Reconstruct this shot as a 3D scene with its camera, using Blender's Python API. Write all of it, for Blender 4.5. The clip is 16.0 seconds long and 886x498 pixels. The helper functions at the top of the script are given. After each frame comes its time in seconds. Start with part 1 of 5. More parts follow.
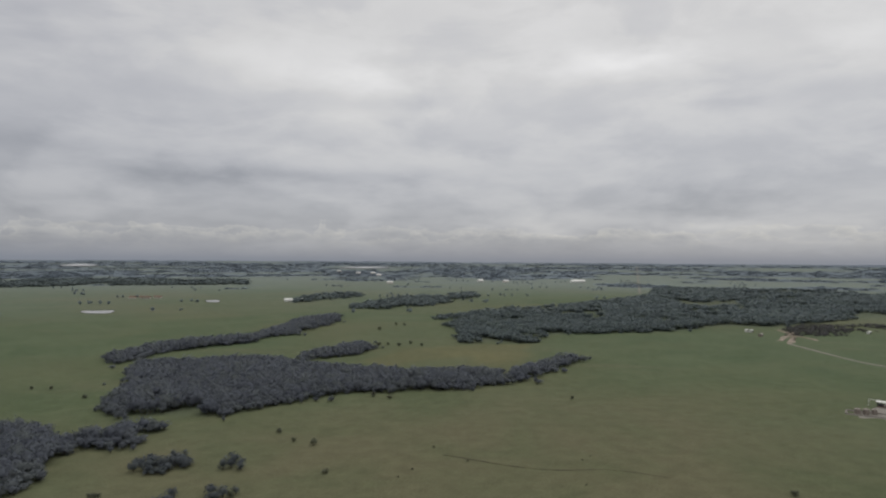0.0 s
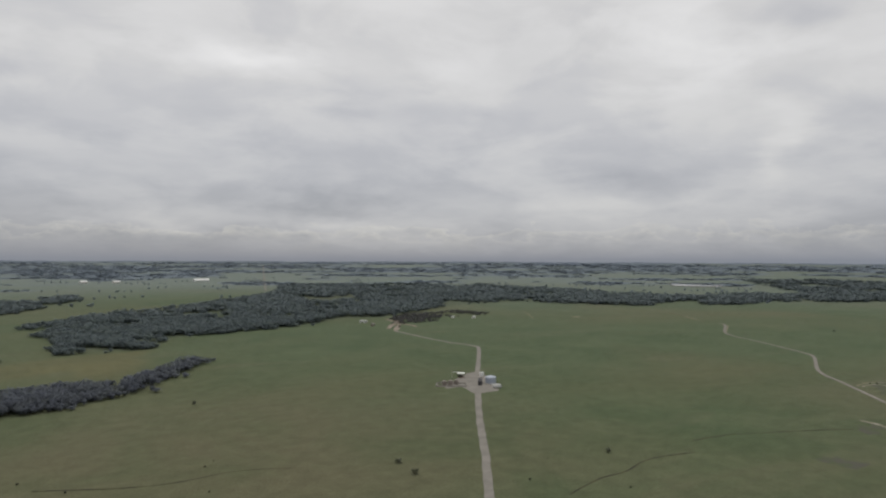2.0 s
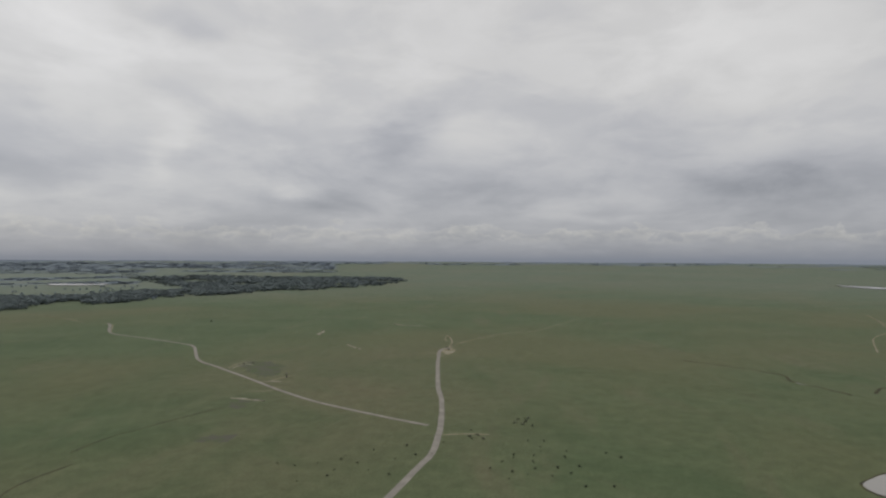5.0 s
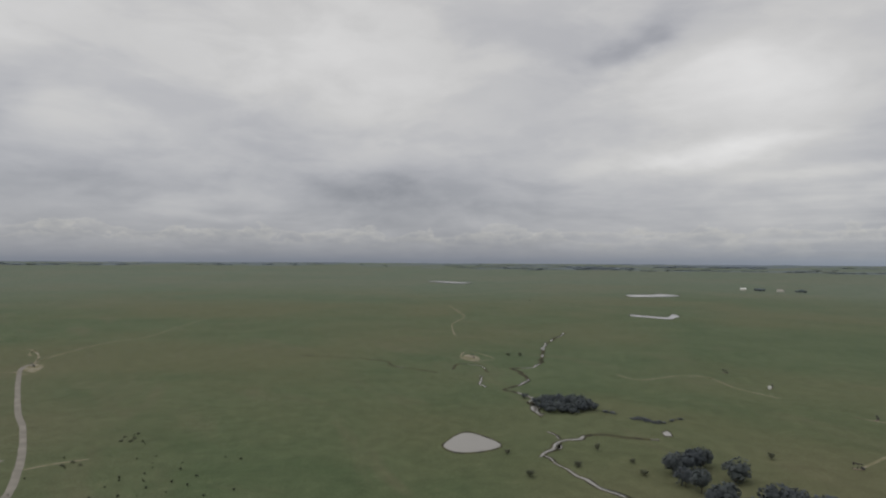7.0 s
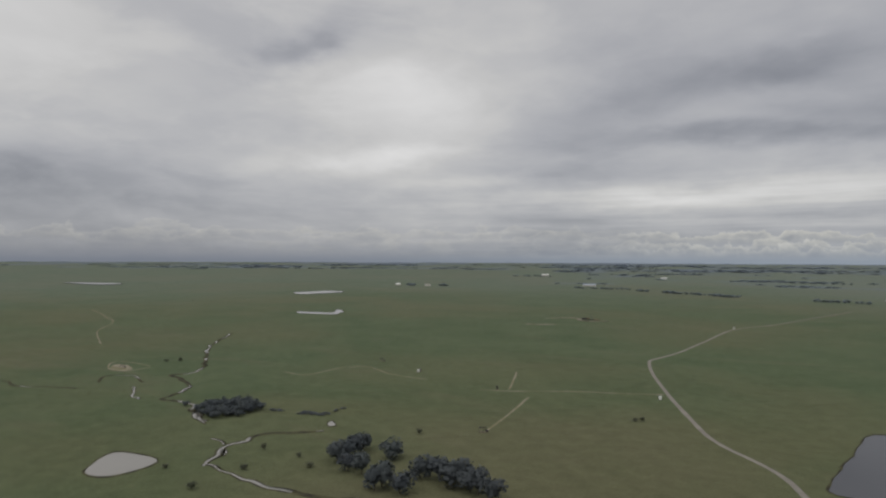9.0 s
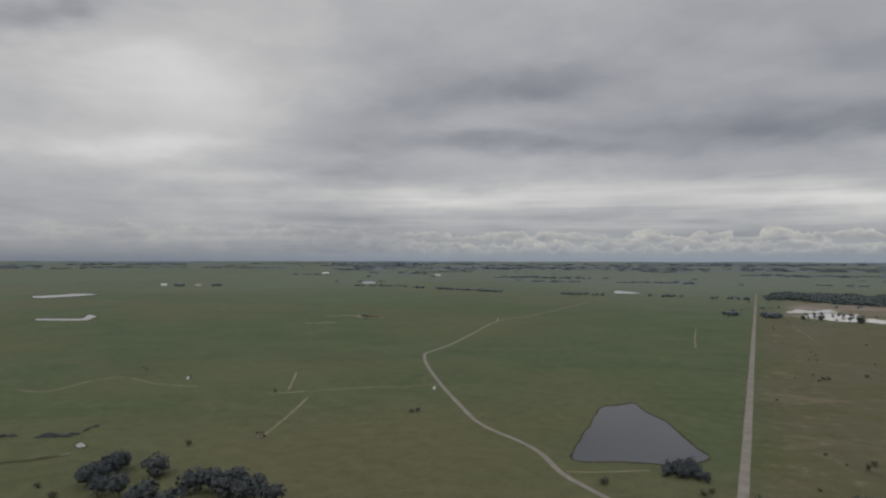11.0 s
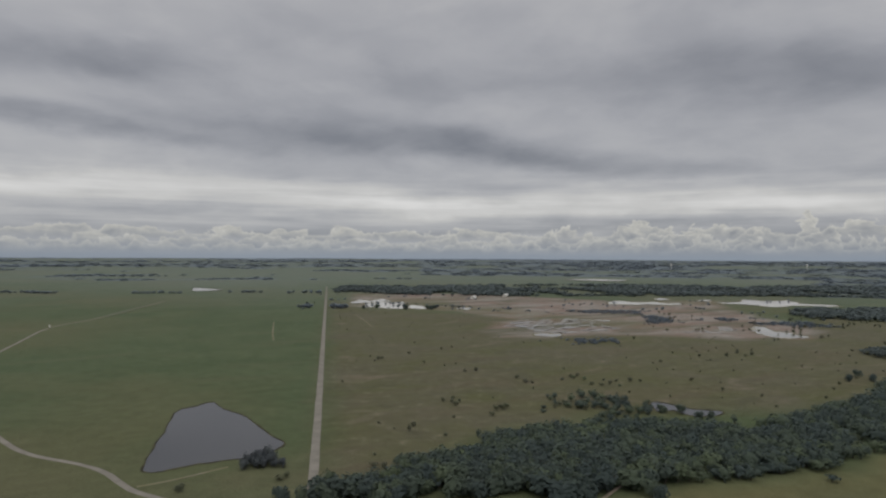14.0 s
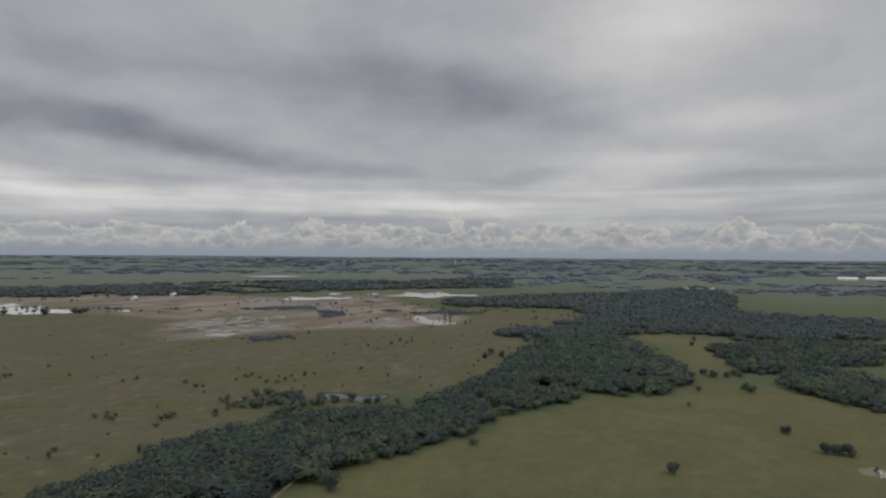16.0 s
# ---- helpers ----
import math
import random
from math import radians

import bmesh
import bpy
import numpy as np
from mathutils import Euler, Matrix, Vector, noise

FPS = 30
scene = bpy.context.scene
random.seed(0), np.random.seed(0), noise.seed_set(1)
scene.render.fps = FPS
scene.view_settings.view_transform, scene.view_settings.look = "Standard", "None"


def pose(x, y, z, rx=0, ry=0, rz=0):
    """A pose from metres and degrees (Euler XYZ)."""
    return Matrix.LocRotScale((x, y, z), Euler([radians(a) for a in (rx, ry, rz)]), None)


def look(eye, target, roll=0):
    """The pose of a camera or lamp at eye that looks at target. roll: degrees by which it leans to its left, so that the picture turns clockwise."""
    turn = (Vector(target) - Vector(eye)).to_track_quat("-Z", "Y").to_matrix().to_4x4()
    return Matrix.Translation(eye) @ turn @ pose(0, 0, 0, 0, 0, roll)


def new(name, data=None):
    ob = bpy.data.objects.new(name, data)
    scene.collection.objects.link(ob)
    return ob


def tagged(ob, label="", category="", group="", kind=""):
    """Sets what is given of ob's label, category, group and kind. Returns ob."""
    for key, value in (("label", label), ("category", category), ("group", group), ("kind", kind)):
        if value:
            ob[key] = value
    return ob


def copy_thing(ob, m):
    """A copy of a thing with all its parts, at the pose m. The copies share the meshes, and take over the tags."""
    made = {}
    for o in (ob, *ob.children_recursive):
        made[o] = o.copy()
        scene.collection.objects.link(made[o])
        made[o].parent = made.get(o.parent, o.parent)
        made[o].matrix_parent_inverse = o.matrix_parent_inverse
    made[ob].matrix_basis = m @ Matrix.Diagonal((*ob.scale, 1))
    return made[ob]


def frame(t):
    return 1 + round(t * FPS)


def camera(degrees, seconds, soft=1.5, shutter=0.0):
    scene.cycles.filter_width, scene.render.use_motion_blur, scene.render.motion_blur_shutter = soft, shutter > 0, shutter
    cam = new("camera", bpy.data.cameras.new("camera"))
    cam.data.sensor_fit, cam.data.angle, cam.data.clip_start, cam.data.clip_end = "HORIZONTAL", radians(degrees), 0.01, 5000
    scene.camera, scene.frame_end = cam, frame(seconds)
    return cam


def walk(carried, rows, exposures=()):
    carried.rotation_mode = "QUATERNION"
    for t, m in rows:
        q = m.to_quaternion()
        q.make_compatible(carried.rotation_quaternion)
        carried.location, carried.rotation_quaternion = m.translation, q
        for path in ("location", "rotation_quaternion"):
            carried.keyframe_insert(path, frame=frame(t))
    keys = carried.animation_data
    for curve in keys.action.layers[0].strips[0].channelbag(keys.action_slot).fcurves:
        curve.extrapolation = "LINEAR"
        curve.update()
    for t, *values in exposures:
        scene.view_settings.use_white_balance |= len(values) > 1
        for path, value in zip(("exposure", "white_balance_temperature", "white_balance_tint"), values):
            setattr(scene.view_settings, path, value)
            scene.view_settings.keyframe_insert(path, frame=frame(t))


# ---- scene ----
# A wide ranch landscape from a hovering camera that turns on the spot.
cam = camera(71.0, 16.0, soft=2.3)
# seconds, tilt, lean, heading
PATH = [
    (0.0, 90.98, -0.40, 0.02),
    (0.5, 90.96, -0.39, -7.69),
    (1.0, 90.98, -0.31, -15.95),
    (1.5, 90.96, -0.30, -24.48),
    (2.0, 90.96, -0.22, -33.47),
    (2.5, 90.95, -0.28, -42.52),
    (3.0, 90.94, -0.25, -51.46),
    (3.5, 90.94, -0.24, -60.22),
    (4.0, 90.94, -0.22, -68.72),
    (6.5, 91.06, -0.37, -111.66),
    (7.0, 91.08, -0.33, -119.84),
    (7.5, 91.09, -0.37, -128.26),
    (8.0, 91.10, -0.26, -136.20),
    (8.5, 91.07, -0.32, -143.34),
    (9.0, 91.03, -0.24, -149.74),
    (11.5, 90.87, -0.10, -174.95),
    (12.0, 90.82, -0.10, -180.67),
    (12.5, 90.78, -0.15, -186.69),
    (13.0, 90.74, -0.19, -193.17),
    (13.5, 90.71, -0.30, -200.05),
    (14.0, 90.70, -0.27, -207.11),
    (14.5, 90.65, -0.37, -214.49),
    (15.0, 90.60, -0.35, -221.91),
    (15.5, 90.61, -0.45, -228.97),
    (16.0, 90.55, -0.43, -236.32),
]
EYE = (0.0, 0.0, 90.0)
walk(cam, [(t, pose(*EYE, rx, ry, rz)) for t, rx, ry, rz in PATH],
     exposures=[(0.0, 0.08), (4.0, 0.04), (8.5, -0.09), (11.5, -0.21), (16.0, -0.18)])

# ---- light: overcast sky and a veiled sun ----
SUN_EL, SUN_AZ = 52.0, 20.0


def nodes_of(tree):
    tree.nodes.clear()

    def add(kind, out=0, **inputs):
        n = tree.nodes.new(kind)
        for key, value in inputs.items():
            if key.startswith("p_"):
                prop = key[2:]
                if prop == "operation":
                    n.operation = value
                elif prop == "blend_type":
                    n.blend_type = value
                elif prop == "data_type":
                    n.data_type = value
                elif prop == "attribute_name":
                    n.attribute_name = value
                elif prop == "noise_dimensions":
                    n.noise_dimensions = value
                elif prop == "interp":
                    n.interpolation_type = value
                continue
            sock = n.inputs[int(key[1:])] if key[0] == "i" and key[1:].isdigit() else n.inputs[key.replace("_", " ")]
            if isinstance(value, bpy.types.NodeSocket):
                tree.links.new(value, sock)
            else:
                sock.default_value = value
        return n.outputs[out] if isinstance(out, int) else n.outputs[out]

    return add


def maths(add):
    def m(op, a, b=0.0, c=0.0):
        return add("ShaderNodeMath", p_operation=op, i0=a, i1=b, i2=c)
    return m


def ramp(tree, fac, stops):
    n = tree.nodes.new("ShaderNodeValToRGB")
    e = n.color_ramp.elements
    while len(e) < len(stops):
        e.new(0.5)
    for k, (at, col) in zip(e, stops):
        k.position, k.color = at, (*col, 1)
    tree.links.new(fac, n.inputs[0])
    return n.outputs[0]


# cloud masses, by quarter: heading, height, widths, slope, gain
CLOUDS_NORTH_WEST = [(-33, 18, 8, 3, 0, -0.05), (-30, 9, 8, 1.2, 0, -0.06), (-22, 6.8, 7, 0.9, 0, -0.09), (-12, 7.4, 9, 0.8, 0, -0.07), (-12, 17, 8, 3, 0, 0.08),
    (-7, 16.2, 4, 1, 0, 0.1), (-6, 13.5, 5, 1.2, 0, 0.07), (-2, 14.8, 5, 1.3, 0, -0.07)]
CLOUDS_NORTH = [(9, 3, 3, 0.6, 0, 0.07), (14, 17, 7, 1.4, 0.1, 0.08), (16, 17.6, 6, 0.9, 0, 0.07), (24, 2.9, 5, 0.6, 0, 0.06), (24, 5.6, 7, 1.5, 0.05, -0.09),
    (30, 13, 8, 1.2, 0, -0.06), (30, 18, 8, 2, 0, 0.06)]
CLOUDS_EAST = [(44, 4.5, 9, 0.9, 0, 0.05), (49, 7.4, 5, 1.3, 0, -0.09), (56, 17.5, 7, 4, -0.1, 0.09), (62, 9.5, 2.4, 2.2, 1, 0.07), (63, 18.5, 4, 1.6, -0.2, -0.08),
    (72, 6.2, 2.2, 0.8, 0, 0.08), (75, 5.4, 5, 1, 0, -0.07), (82, 11, 4.5, 2.4, 0.45, -0.15), (90, 7, 9, 1.5, 0, -0.06), (95, 16, 7, 4, 0, -0.05),
    (108, 12, 8, 2, 0, -0.04)]
CLOUDS_SOUTH_EAST = [(110, 17, 12, 5, 0, 0.05), (115, 7, 7, 1.6, 0, -0.06), (118, 6, 11, 2.4, 0, -0.08), (120, 12, 8, 3, 0, 0.03), (122, 3.6, 4, 0.7, 0, 0.06),
    (128, 4, 8, 1, 0, -0.05), (137, 18.5, 5, 1.6, 0.35, -0.17), (138, 4, 12, 3, 0, 0.05), (140, 8, 10, 4, 0, 0.05), (141, 8.6, 6, 0.8, 0.05, 0.07),
    (145, 9.5, 6, 1.1, 0.1, 0.14), (147, 12, 10, 5, 0, 0.06), (147, 13, 9, 6, 0, 0.05), (147, 16, 9, 3.5, 0, 0.11)]
CLOUDS_SOUTH = [(152, 7.4, 9, 0.7, 0, 0.08), (166, 8, 7, 0.9, -0.05, -0.07), (168, 13.5, 9, 1.6, 0.12, -0.09), (170, 19, 9, 1.8, 0.1, -0.03), (172, 5.4, 13, 0.9, 0, 0.2),
    (176, 10.2, 17, 0.9, -0.03, -0.14), (178, 15.5, 9, 1.4, 0, -0.12), (185, 4.2, 22, 1.4, 0, 0.08), (190, 7, 30, 2.5, 0, 0.04), (192, 6, 10, 0.6, 0, 0.1),
    (194, 11, 14, 0.9, -0.07, -0.11)]
CLOUDS_SOUTH_WEST = [(206, 4.6, 16, 1, 0, 0.2), (214, 9.6, 18, 1.2, -0.15, -0.14), (222, 6.2, 6, 0.6, 0, 0.08), (234, 14.6, 15, 2, -0.09, -0.09), (206, 15.5, 12, 1.4, -0.08, -0.07), (225, 4.5, 25, 1.6, 0, 0.05),
    (232, 4.2, 14, 0.9, 0, 0.17), (236, 7, 20, 2.5, 0, 0.05)]
CLOUDS_WEST = [(240, 15, 14, 2.6, -0.1, -0.07), (243, 7.4, 6, 0.8, 0, -0.08), (250, 5.2, 16, 1.6, 0, 0.13), (250, 11, 9, 1.6, -0.15, -0.06), (252, 14, 14, 6, 0, 0.07),
    (256, 8.6, 6, 0.8, 0, 0.08), (256, 9, 12, 5, 0, 0.05), (256, 20, 9, 4, 0, 0.2), (261, 6.3, 6, 0.9, 0, -0.1), (262, 12, 8, 1.6, 0, 0.1)]


def make_world():
    world = bpy.data.worlds.new("overcast_sky")
    scene.world = world
    world.use_nodes = True
    tree = world.node_tree
    add = nodes_of(tree)
    m = maths(add)
    way = add("ShaderNodeTexCoord", out="Generated")
    xyz = tree.nodes.new("ShaderNodeSeparateXYZ")
    tree.links.new(way, xyz.inputs[0])
    x, y, z = xyz.outputs
    # the cloud sheet, seen in perspective
    flat = m("ADD", m("MAXIMUM", z, 0.0), 0.20)
    u, v = m("DIVIDE", x, flat), m("DIVIDE", y, flat)
    sheet = add("ShaderNodeCombineXYZ", i0=u, i1=v, i2=0.0)
    big = add("ShaderNodeTexNoise", Vector=sheet, Scale=0.75, Detail=5.0, Roughness=0.46, Distortion=0.3)
    fine = add("ShaderNodeTexNoise", Vector=sheet, Scale=3.4, Detail=6.0, Roughness=0.55, Distortion=0.25)
    # heading and height in degrees, the edges frayed by noise
    az = m("MULTIPLY", m("ARCTAN2", x, y), 57.29578)
    az = m("ADD", az, m("MULTIPLY", m("LESS_THAN", az, -70.0), 360.0))
    el = m("MULTIPLY", m("ARCSINE", z), 57.29578)
    turn = add("ShaderNodeCombineXYZ", i0=m("MULTIPLY", az, 0.05), i1=m("MULTIPLY", el, 0.13), i2=0.0)
    fray = add("ShaderNodeTexNoise", out=1, Vector=turn, Scale=1.6, Detail=5.0, Roughness=0.55)
    fr = tree.nodes.new("ShaderNodeSeparateColor")
    tree.links.new(fray, fr.inputs[0])
    azf = m("ADD", az, m("MULTIPLY", m("SUBTRACT", fr.outputs[0], 0.5), 11.0))
    elf = m("ADD", el, m("MULTIPLY", m("SUBTRACT", fr.outputs[1], 0.5), 4.0))
    total = None
    for a, e, wa, we, slope, gain in CLOUDS_NORTH_WEST + CLOUDS_NORTH + CLOUDS_EAST + CLOUDS_SOUTH_EAST + CLOUDS_SOUTH + CLOUDS_SOUTH_WEST + CLOUDS_WEST:
        u = m("MULTIPLY_ADD", azf, 1 / wa, -a / wa)
        w = m("MULTIPLY_ADD", elf, 1 / we, m("MULTIPLY_ADD", azf, -slope / we, (slope * a - e) / we) if slope else -e / we)
        far = m("MULTIPLY_ADD", w, w, m("MULTIPLY", u, u))
        g = m("MULTIPLY", m("POWER", .36788, far), 1.15 * gain)
        total = g if total is None else m("ADD", total, g)
    # brighter towards the zenith and towards the veiled sun
    lum = m("ADD", 0.525, m("MULTIPLY", m("COSINE", m("MULTIPLY", m("SUBTRACT", az, 55.0), 0.0174533)), 0.075))
    south = add("ShaderNodeMapRange", p_interp="SMOOTHSTEP", Value=az, i1=120.0, i2=185.0, i3=0.0, i4=1.0)
    lift = add("ShaderNodeMapRange", p_interp="SMOOTHSTEP", Value=el, i1=-2.0, i2=17.0, i3=-0.20, i4=0.0)
    lum = m("ADD", lum, m("MULTIPLY", lift, m("SUBTRACT", 1.0, m("MULTIPLY", south, 0.6))))
    lum = m("ADD", lum, m("MULTIPLY", m("MAXIMUM", m("SUBTRACT", z, 0.36), 0.0), 0.75))
    lum = m("ADD", lum, total)
    heaps = add("ShaderNodeMapRange", p_interp="SMOOTHSTEP", Value=big, i1=0.36, i2=0.62, i3=-0.5, i4=0.5)
    wisps = add("ShaderNodeMapRange", p_interp="SMOOTHSTEP", Value=fine, i1=0.34, i2=0.64, i3=-0.5, i4=0.5)
    lumpy = add("ShaderNodeTexNoise", Vector=add("ShaderNodeCombineXYZ", i0=m("MULTIPLY", az, 0.075), i1=m("MULTIPLY", el, 0.19), i2=5.0), Scale=1.0, Detail=7.0, Roughness=0.56, Distortion=0.35)
    lumps = add("ShaderNodeMapRange", p_interp="SMOOTHSTEP", Value=lumpy, i1=0.40, i2=0.60, i3=-0.5, i4=0.5)
    lum = m("ADD", lum, m("MULTIPLY", heaps, 0.045))
    lum = m("ADD", lum, m("MULTIPLY", lumps, m("SUBTRACT", 0.065, m("MULTIPLY", south, 0.035))))
    lum = m("ADD", lum, m("MULTIPLY", wisps, 0.036))
    layers = add("ShaderNodeTexNoise", Vector=add("ShaderNodeCombineXYZ", i0=m("MULTIPLY", az, 0.045), i1=m("MULTIPLY", el, 0.85), i2=9.0), Scale=1.0, Detail=6.0, Roughness=0.58, Distortion=0.2)
    low_band = m("MULTIPLY", add("ShaderNodeMapRange", p_interp="SMOOTHSTEP", Value=el, i1=8.5, i2=5.0, i3=0.0, i4=1.0), south)
    lum = m("ADD", lum, m("MULTIPLY", m("SUBTRACT", layers, .5), m("MULTIPLY", low_band, .55)))
    tint = ramp(tree, m("MULTIPLY", lum, 1.0), [(0.1, (.86, .91, 1.09)), (0.28, (.955, .975, 1.07)), (0.44, (.985, .988, 1.038)), (0.60, (1.015, 1.0, .985))])
    cloud = add("ShaderNodeVectorMath", p_operation="SCALE", i0=tint, Scale=lum)
    # a bank of heaped cloud low over the horizon
    heap_at = add("ShaderNodeCombineXYZ", i0=m("MULTIPLY", az, 0.35), i1=m("MULTIPLY", el, 1.15), i2=3.0)
    heap = add("ShaderNodeTexNoise", Vector=heap_at, Scale=0.9, Detail=7.0, Roughness=0.58, Distortion=0.3)
    puff = add("ShaderNodeTexNoise", Vector=add("ShaderNodeCombineXYZ", i0=m("MULTIPLY", az, 0.75), i1=m("MULTIPLY", el, 1.9), i2=7.0), Scale=0.9, Detail=5.0, Roughness=0.55, Distortion=0.4)
    long = add("ShaderNodeTexNoise", Vector=add("ShaderNodeCombineXYZ", i0=m("MULTIPLY", az, 0.12), i1=0.0, i2=0.0), Scale=1.0, Detail=2.0)
    lower = add("ShaderNodeMapRange", p_interp="SMOOTHSTEP", Value=az, i1=198.0, i2=228.0, i3=-3.3, i4=-2.1)
    top = m("ADD", lower, m("ADD", m("MULTIPLY", heap, 6.5), m("MULTIPLY", long, 2.4)))
    edge = add("ShaderNodeMapRange", Value=m("SUBTRACT", top, el), i1=-0.25, i2=0.7, i3=0.0, i4=1.0)
    body = m("SUBTRACT", top, el)
    crest = m("POWER", 2.71828, m("MULTIPLY", m("ABSOLUTE", m("SUBTRACT", body, 0.40)), -1.7))
    glow = m("ADD", m("MULTIPLY", crest, m("ADD", 0.06, m("MULTIPLY", south, 0.32))), m("ADD", m("ADD", 0.31, m("MULTIPLY", south, 0.07)), m("MULTIPLY", m("SUBTRACT", heap, 0.5), m("ADD", 0.35, m("MULTIPLY", south, 0.95)))))
    glow = m("ADD", glow, m("MULTIPLY", m("SUBTRACT", puff, 0.5), m("ADD", 0.15, m("MULTIPLY", south, 0.75))))
    heap_tint = ramp(tree, glow, [(0.15, (.86, .92, 1.06)), (0.35, (.97, .98, 1.03)), (0.5, (1.03, 1.0, .93))])
    bank = add("ShaderNodeVectorMath", p_operation="SCALE", i0=heap_tint, Scale=glow)
    mix1 = add("ShaderNodeMix", out=2, p_data_type="RGBA", i0=m("MULTIPLY", edge, m("SUBTRACT", 0.42, m("MULTIPLY", south, 0.30))), i6=cloud, i7=bank)
    # rows of small cumulus heads with flat grey feet, far in the south
    heads_from = add("ShaderNodeMapRange", p_interp="SMOOTHSTEP", Value=az, i1=158.0, i2=176.0, i3=0.0, i4=1.0)
    heads_north = m("MULTIPLY", m("SUBTRACT", 1.0, heads_from), .30)
    growth = add("ShaderNodeMapRange", p_interp="SMOOTHSTEP", Value=az, i1=200.0, i2=232.0, i3=1.0, i4=1.75)
    for foot, tall, wide, seed, there in ((2.2, 2.6, .13, 51.0, heads_north), (1.7, 3.4, .22, 5.0, heads_north),
                                          (1.9, 1.9, .30, 11.0, heads_from), (1.25, 1.6, .42, 23.0, heads_from), (0.7, 1.7, .55, 37.0, heads_from)):
        along = add("ShaderNodeTexNoise", Vector=add("ShaderNodeCombineXYZ", i0=m("MULTIPLY", az, wide), i1=m("MULTIPLY", el, .35), i2=seed), Scale=1.0, Detail=5.0, Roughness=0.6, Distortion=0.25)
        crest_at = m("ADD", foot, m("MULTIPLY", m("MAXIMUM", m("SUBTRACT", along, .40), 0.0), m("MULTIPLY", growth, tall * 2.0)))
        deep = m("SUBTRACT", crest_at, el)
        shape = m("MULTIPLY", add("ShaderNodeMapRange", p_interp="SMOOTHSTEP", Value=deep, i1=-.04, i2=.16, i3=0.0, i4=1.0),
                  add("ShaderNodeMapRange", p_interp="SMOOTHSTEP", Value=el, i1=foot - .7, i2=foot + .15, i3=0.0, i4=1.0))
        shape = m("MULTIPLY", m("MULTIPLY", shape, there), .88)
        shine = m("ADD", m("ADD", .36, m("MULTIPLY", m("POWER", 2.71828, m("MULTIPLY", m("MAXIMUM", deep, 0.0), -2.4)), .32)), m("MULTIPLY", m("SUBTRACT", puff, .5), .55))
        head = add("ShaderNodeVectorMath", p_operation="SCALE", i0=ramp(tree, shine, [(0.2, (.90, .95, 1.06)), (0.36, (.98, .985, 1.02)), (0.55, (1.03, 1.0, .92))]), Scale=shine)
        mix1 = add("ShaderNodeMix", out=2, p_data_type="RGBA", i0=shape, i6=mix1, i7=head)
    # distance veil at the horizon
    veil = m("POWER", 2.71828, m("MULTIPLY", m("MAXIMUM", el, 0.0), -0.75))
    low = add("ShaderNodeMix", out=2, p_data_type="RGBA", i0=south, i6=(.19, .215, .265, 1), i7=(.27, .32, .39, 1))
    mix2 = add("ShaderNodeMix", out=2, p_data_type="RGBA", i0=m("MULTIPLY", veil, 0.92), i6=mix1, i7=low)
    # clear sky shines faintly through thin cloud
    sky = tree.nodes.new("ShaderNodeTexSky")
    sky.sky_type, sky.sun_disc, sky.sun_elevation, sky.sun_rotation = "NISHITA", False, radians(SUN_EL), radians(SUN_AZ)
    clear = add("ShaderNodeVectorMath", p_operation="SCALE", i0=sky.outputs[0], Scale=0.10)
    mix3 = add("ShaderNodeMix", out=2, p_data_type="RGBA", i0=0.93, i6=clear, i7=mix2)
    back = tree.nodes.new("ShaderNodeBackground")
    tree.links.new(mix3, back.inputs[0])
    back.inputs[1].default_value = 1.0
    out = tree.nodes.new("ShaderNodeOutputWorld")
    tree.links.new(back.outputs[0], out.inputs[0])


make_world()
sun_data = bpy.data.lights.new("veiled_sun", "SUN")
sun_data.energy, sun_data.angle, sun_data.color = 0.7, radians(25), (1.0, 0.96, 0.9)
sun = new("veiled_sun", sun_data)
sa, se = radians(SUN_AZ), radians(SUN_EL)
sun.matrix_basis = look((0, 0, 300), (-math.sin(sa) * math.cos(se), -math.cos(sa) * math.cos(se), 300 - math.sin(se)))


# ---- materials ----
def material(name, build, rough=0.9, spec=0.2, metal=0.0, ior=1.45, bump=None, haze_sheen=0.0, nap=0.3):
    """build(add, m, tree, where) gives the colour; bump(…) the height."""
    mat = bpy.data.materials.new(name)
    mat.use_nodes = True
    tree = mat.node_tree
    add = nodes_of(tree)
    m = maths(add)
    where = add("ShaderNodeNewGeometry", out="Position")
    col = build(add, m, tree, where)
    bsdf = tree.nodes.new("ShaderNodeBsdfPrincipled")
    if isinstance(col, bpy.types.NodeSocket):
        tree.links.new(col, bsdf.inputs["Base Color"])
    else:
        bsdf.inputs["Base Color"].default_value = (*col, 1)
    bsdf.inputs["Roughness"].default_value = rough
    bsdf.inputs["Metallic"].default_value = metal
    bsdf.inputs["IOR"].default_value = ior
    bsdf.inputs["Specular IOR Level"].default_value = spec
    if haze_sheen:
        # blades and leaves catch the light at a low angle; blue sheen also imitates haze
        bsdf.inputs["Sheen Weight"].default_value = haze_sheen
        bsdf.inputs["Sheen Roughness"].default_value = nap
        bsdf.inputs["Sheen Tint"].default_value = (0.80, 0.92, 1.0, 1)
    if bump:
        height, strength, dist = bump(add, m, tree, where)
        b = add("ShaderNodeBump", Strength=strength, Distance=dist, Height=height)
        tree.links.new(b, bsdf.inputs["Normal"])
    out = tree.nodes.new("ShaderNodeOutputMaterial")
    tree.links.new(bsdf.outputs[0], out.inputs[0])
    return mat


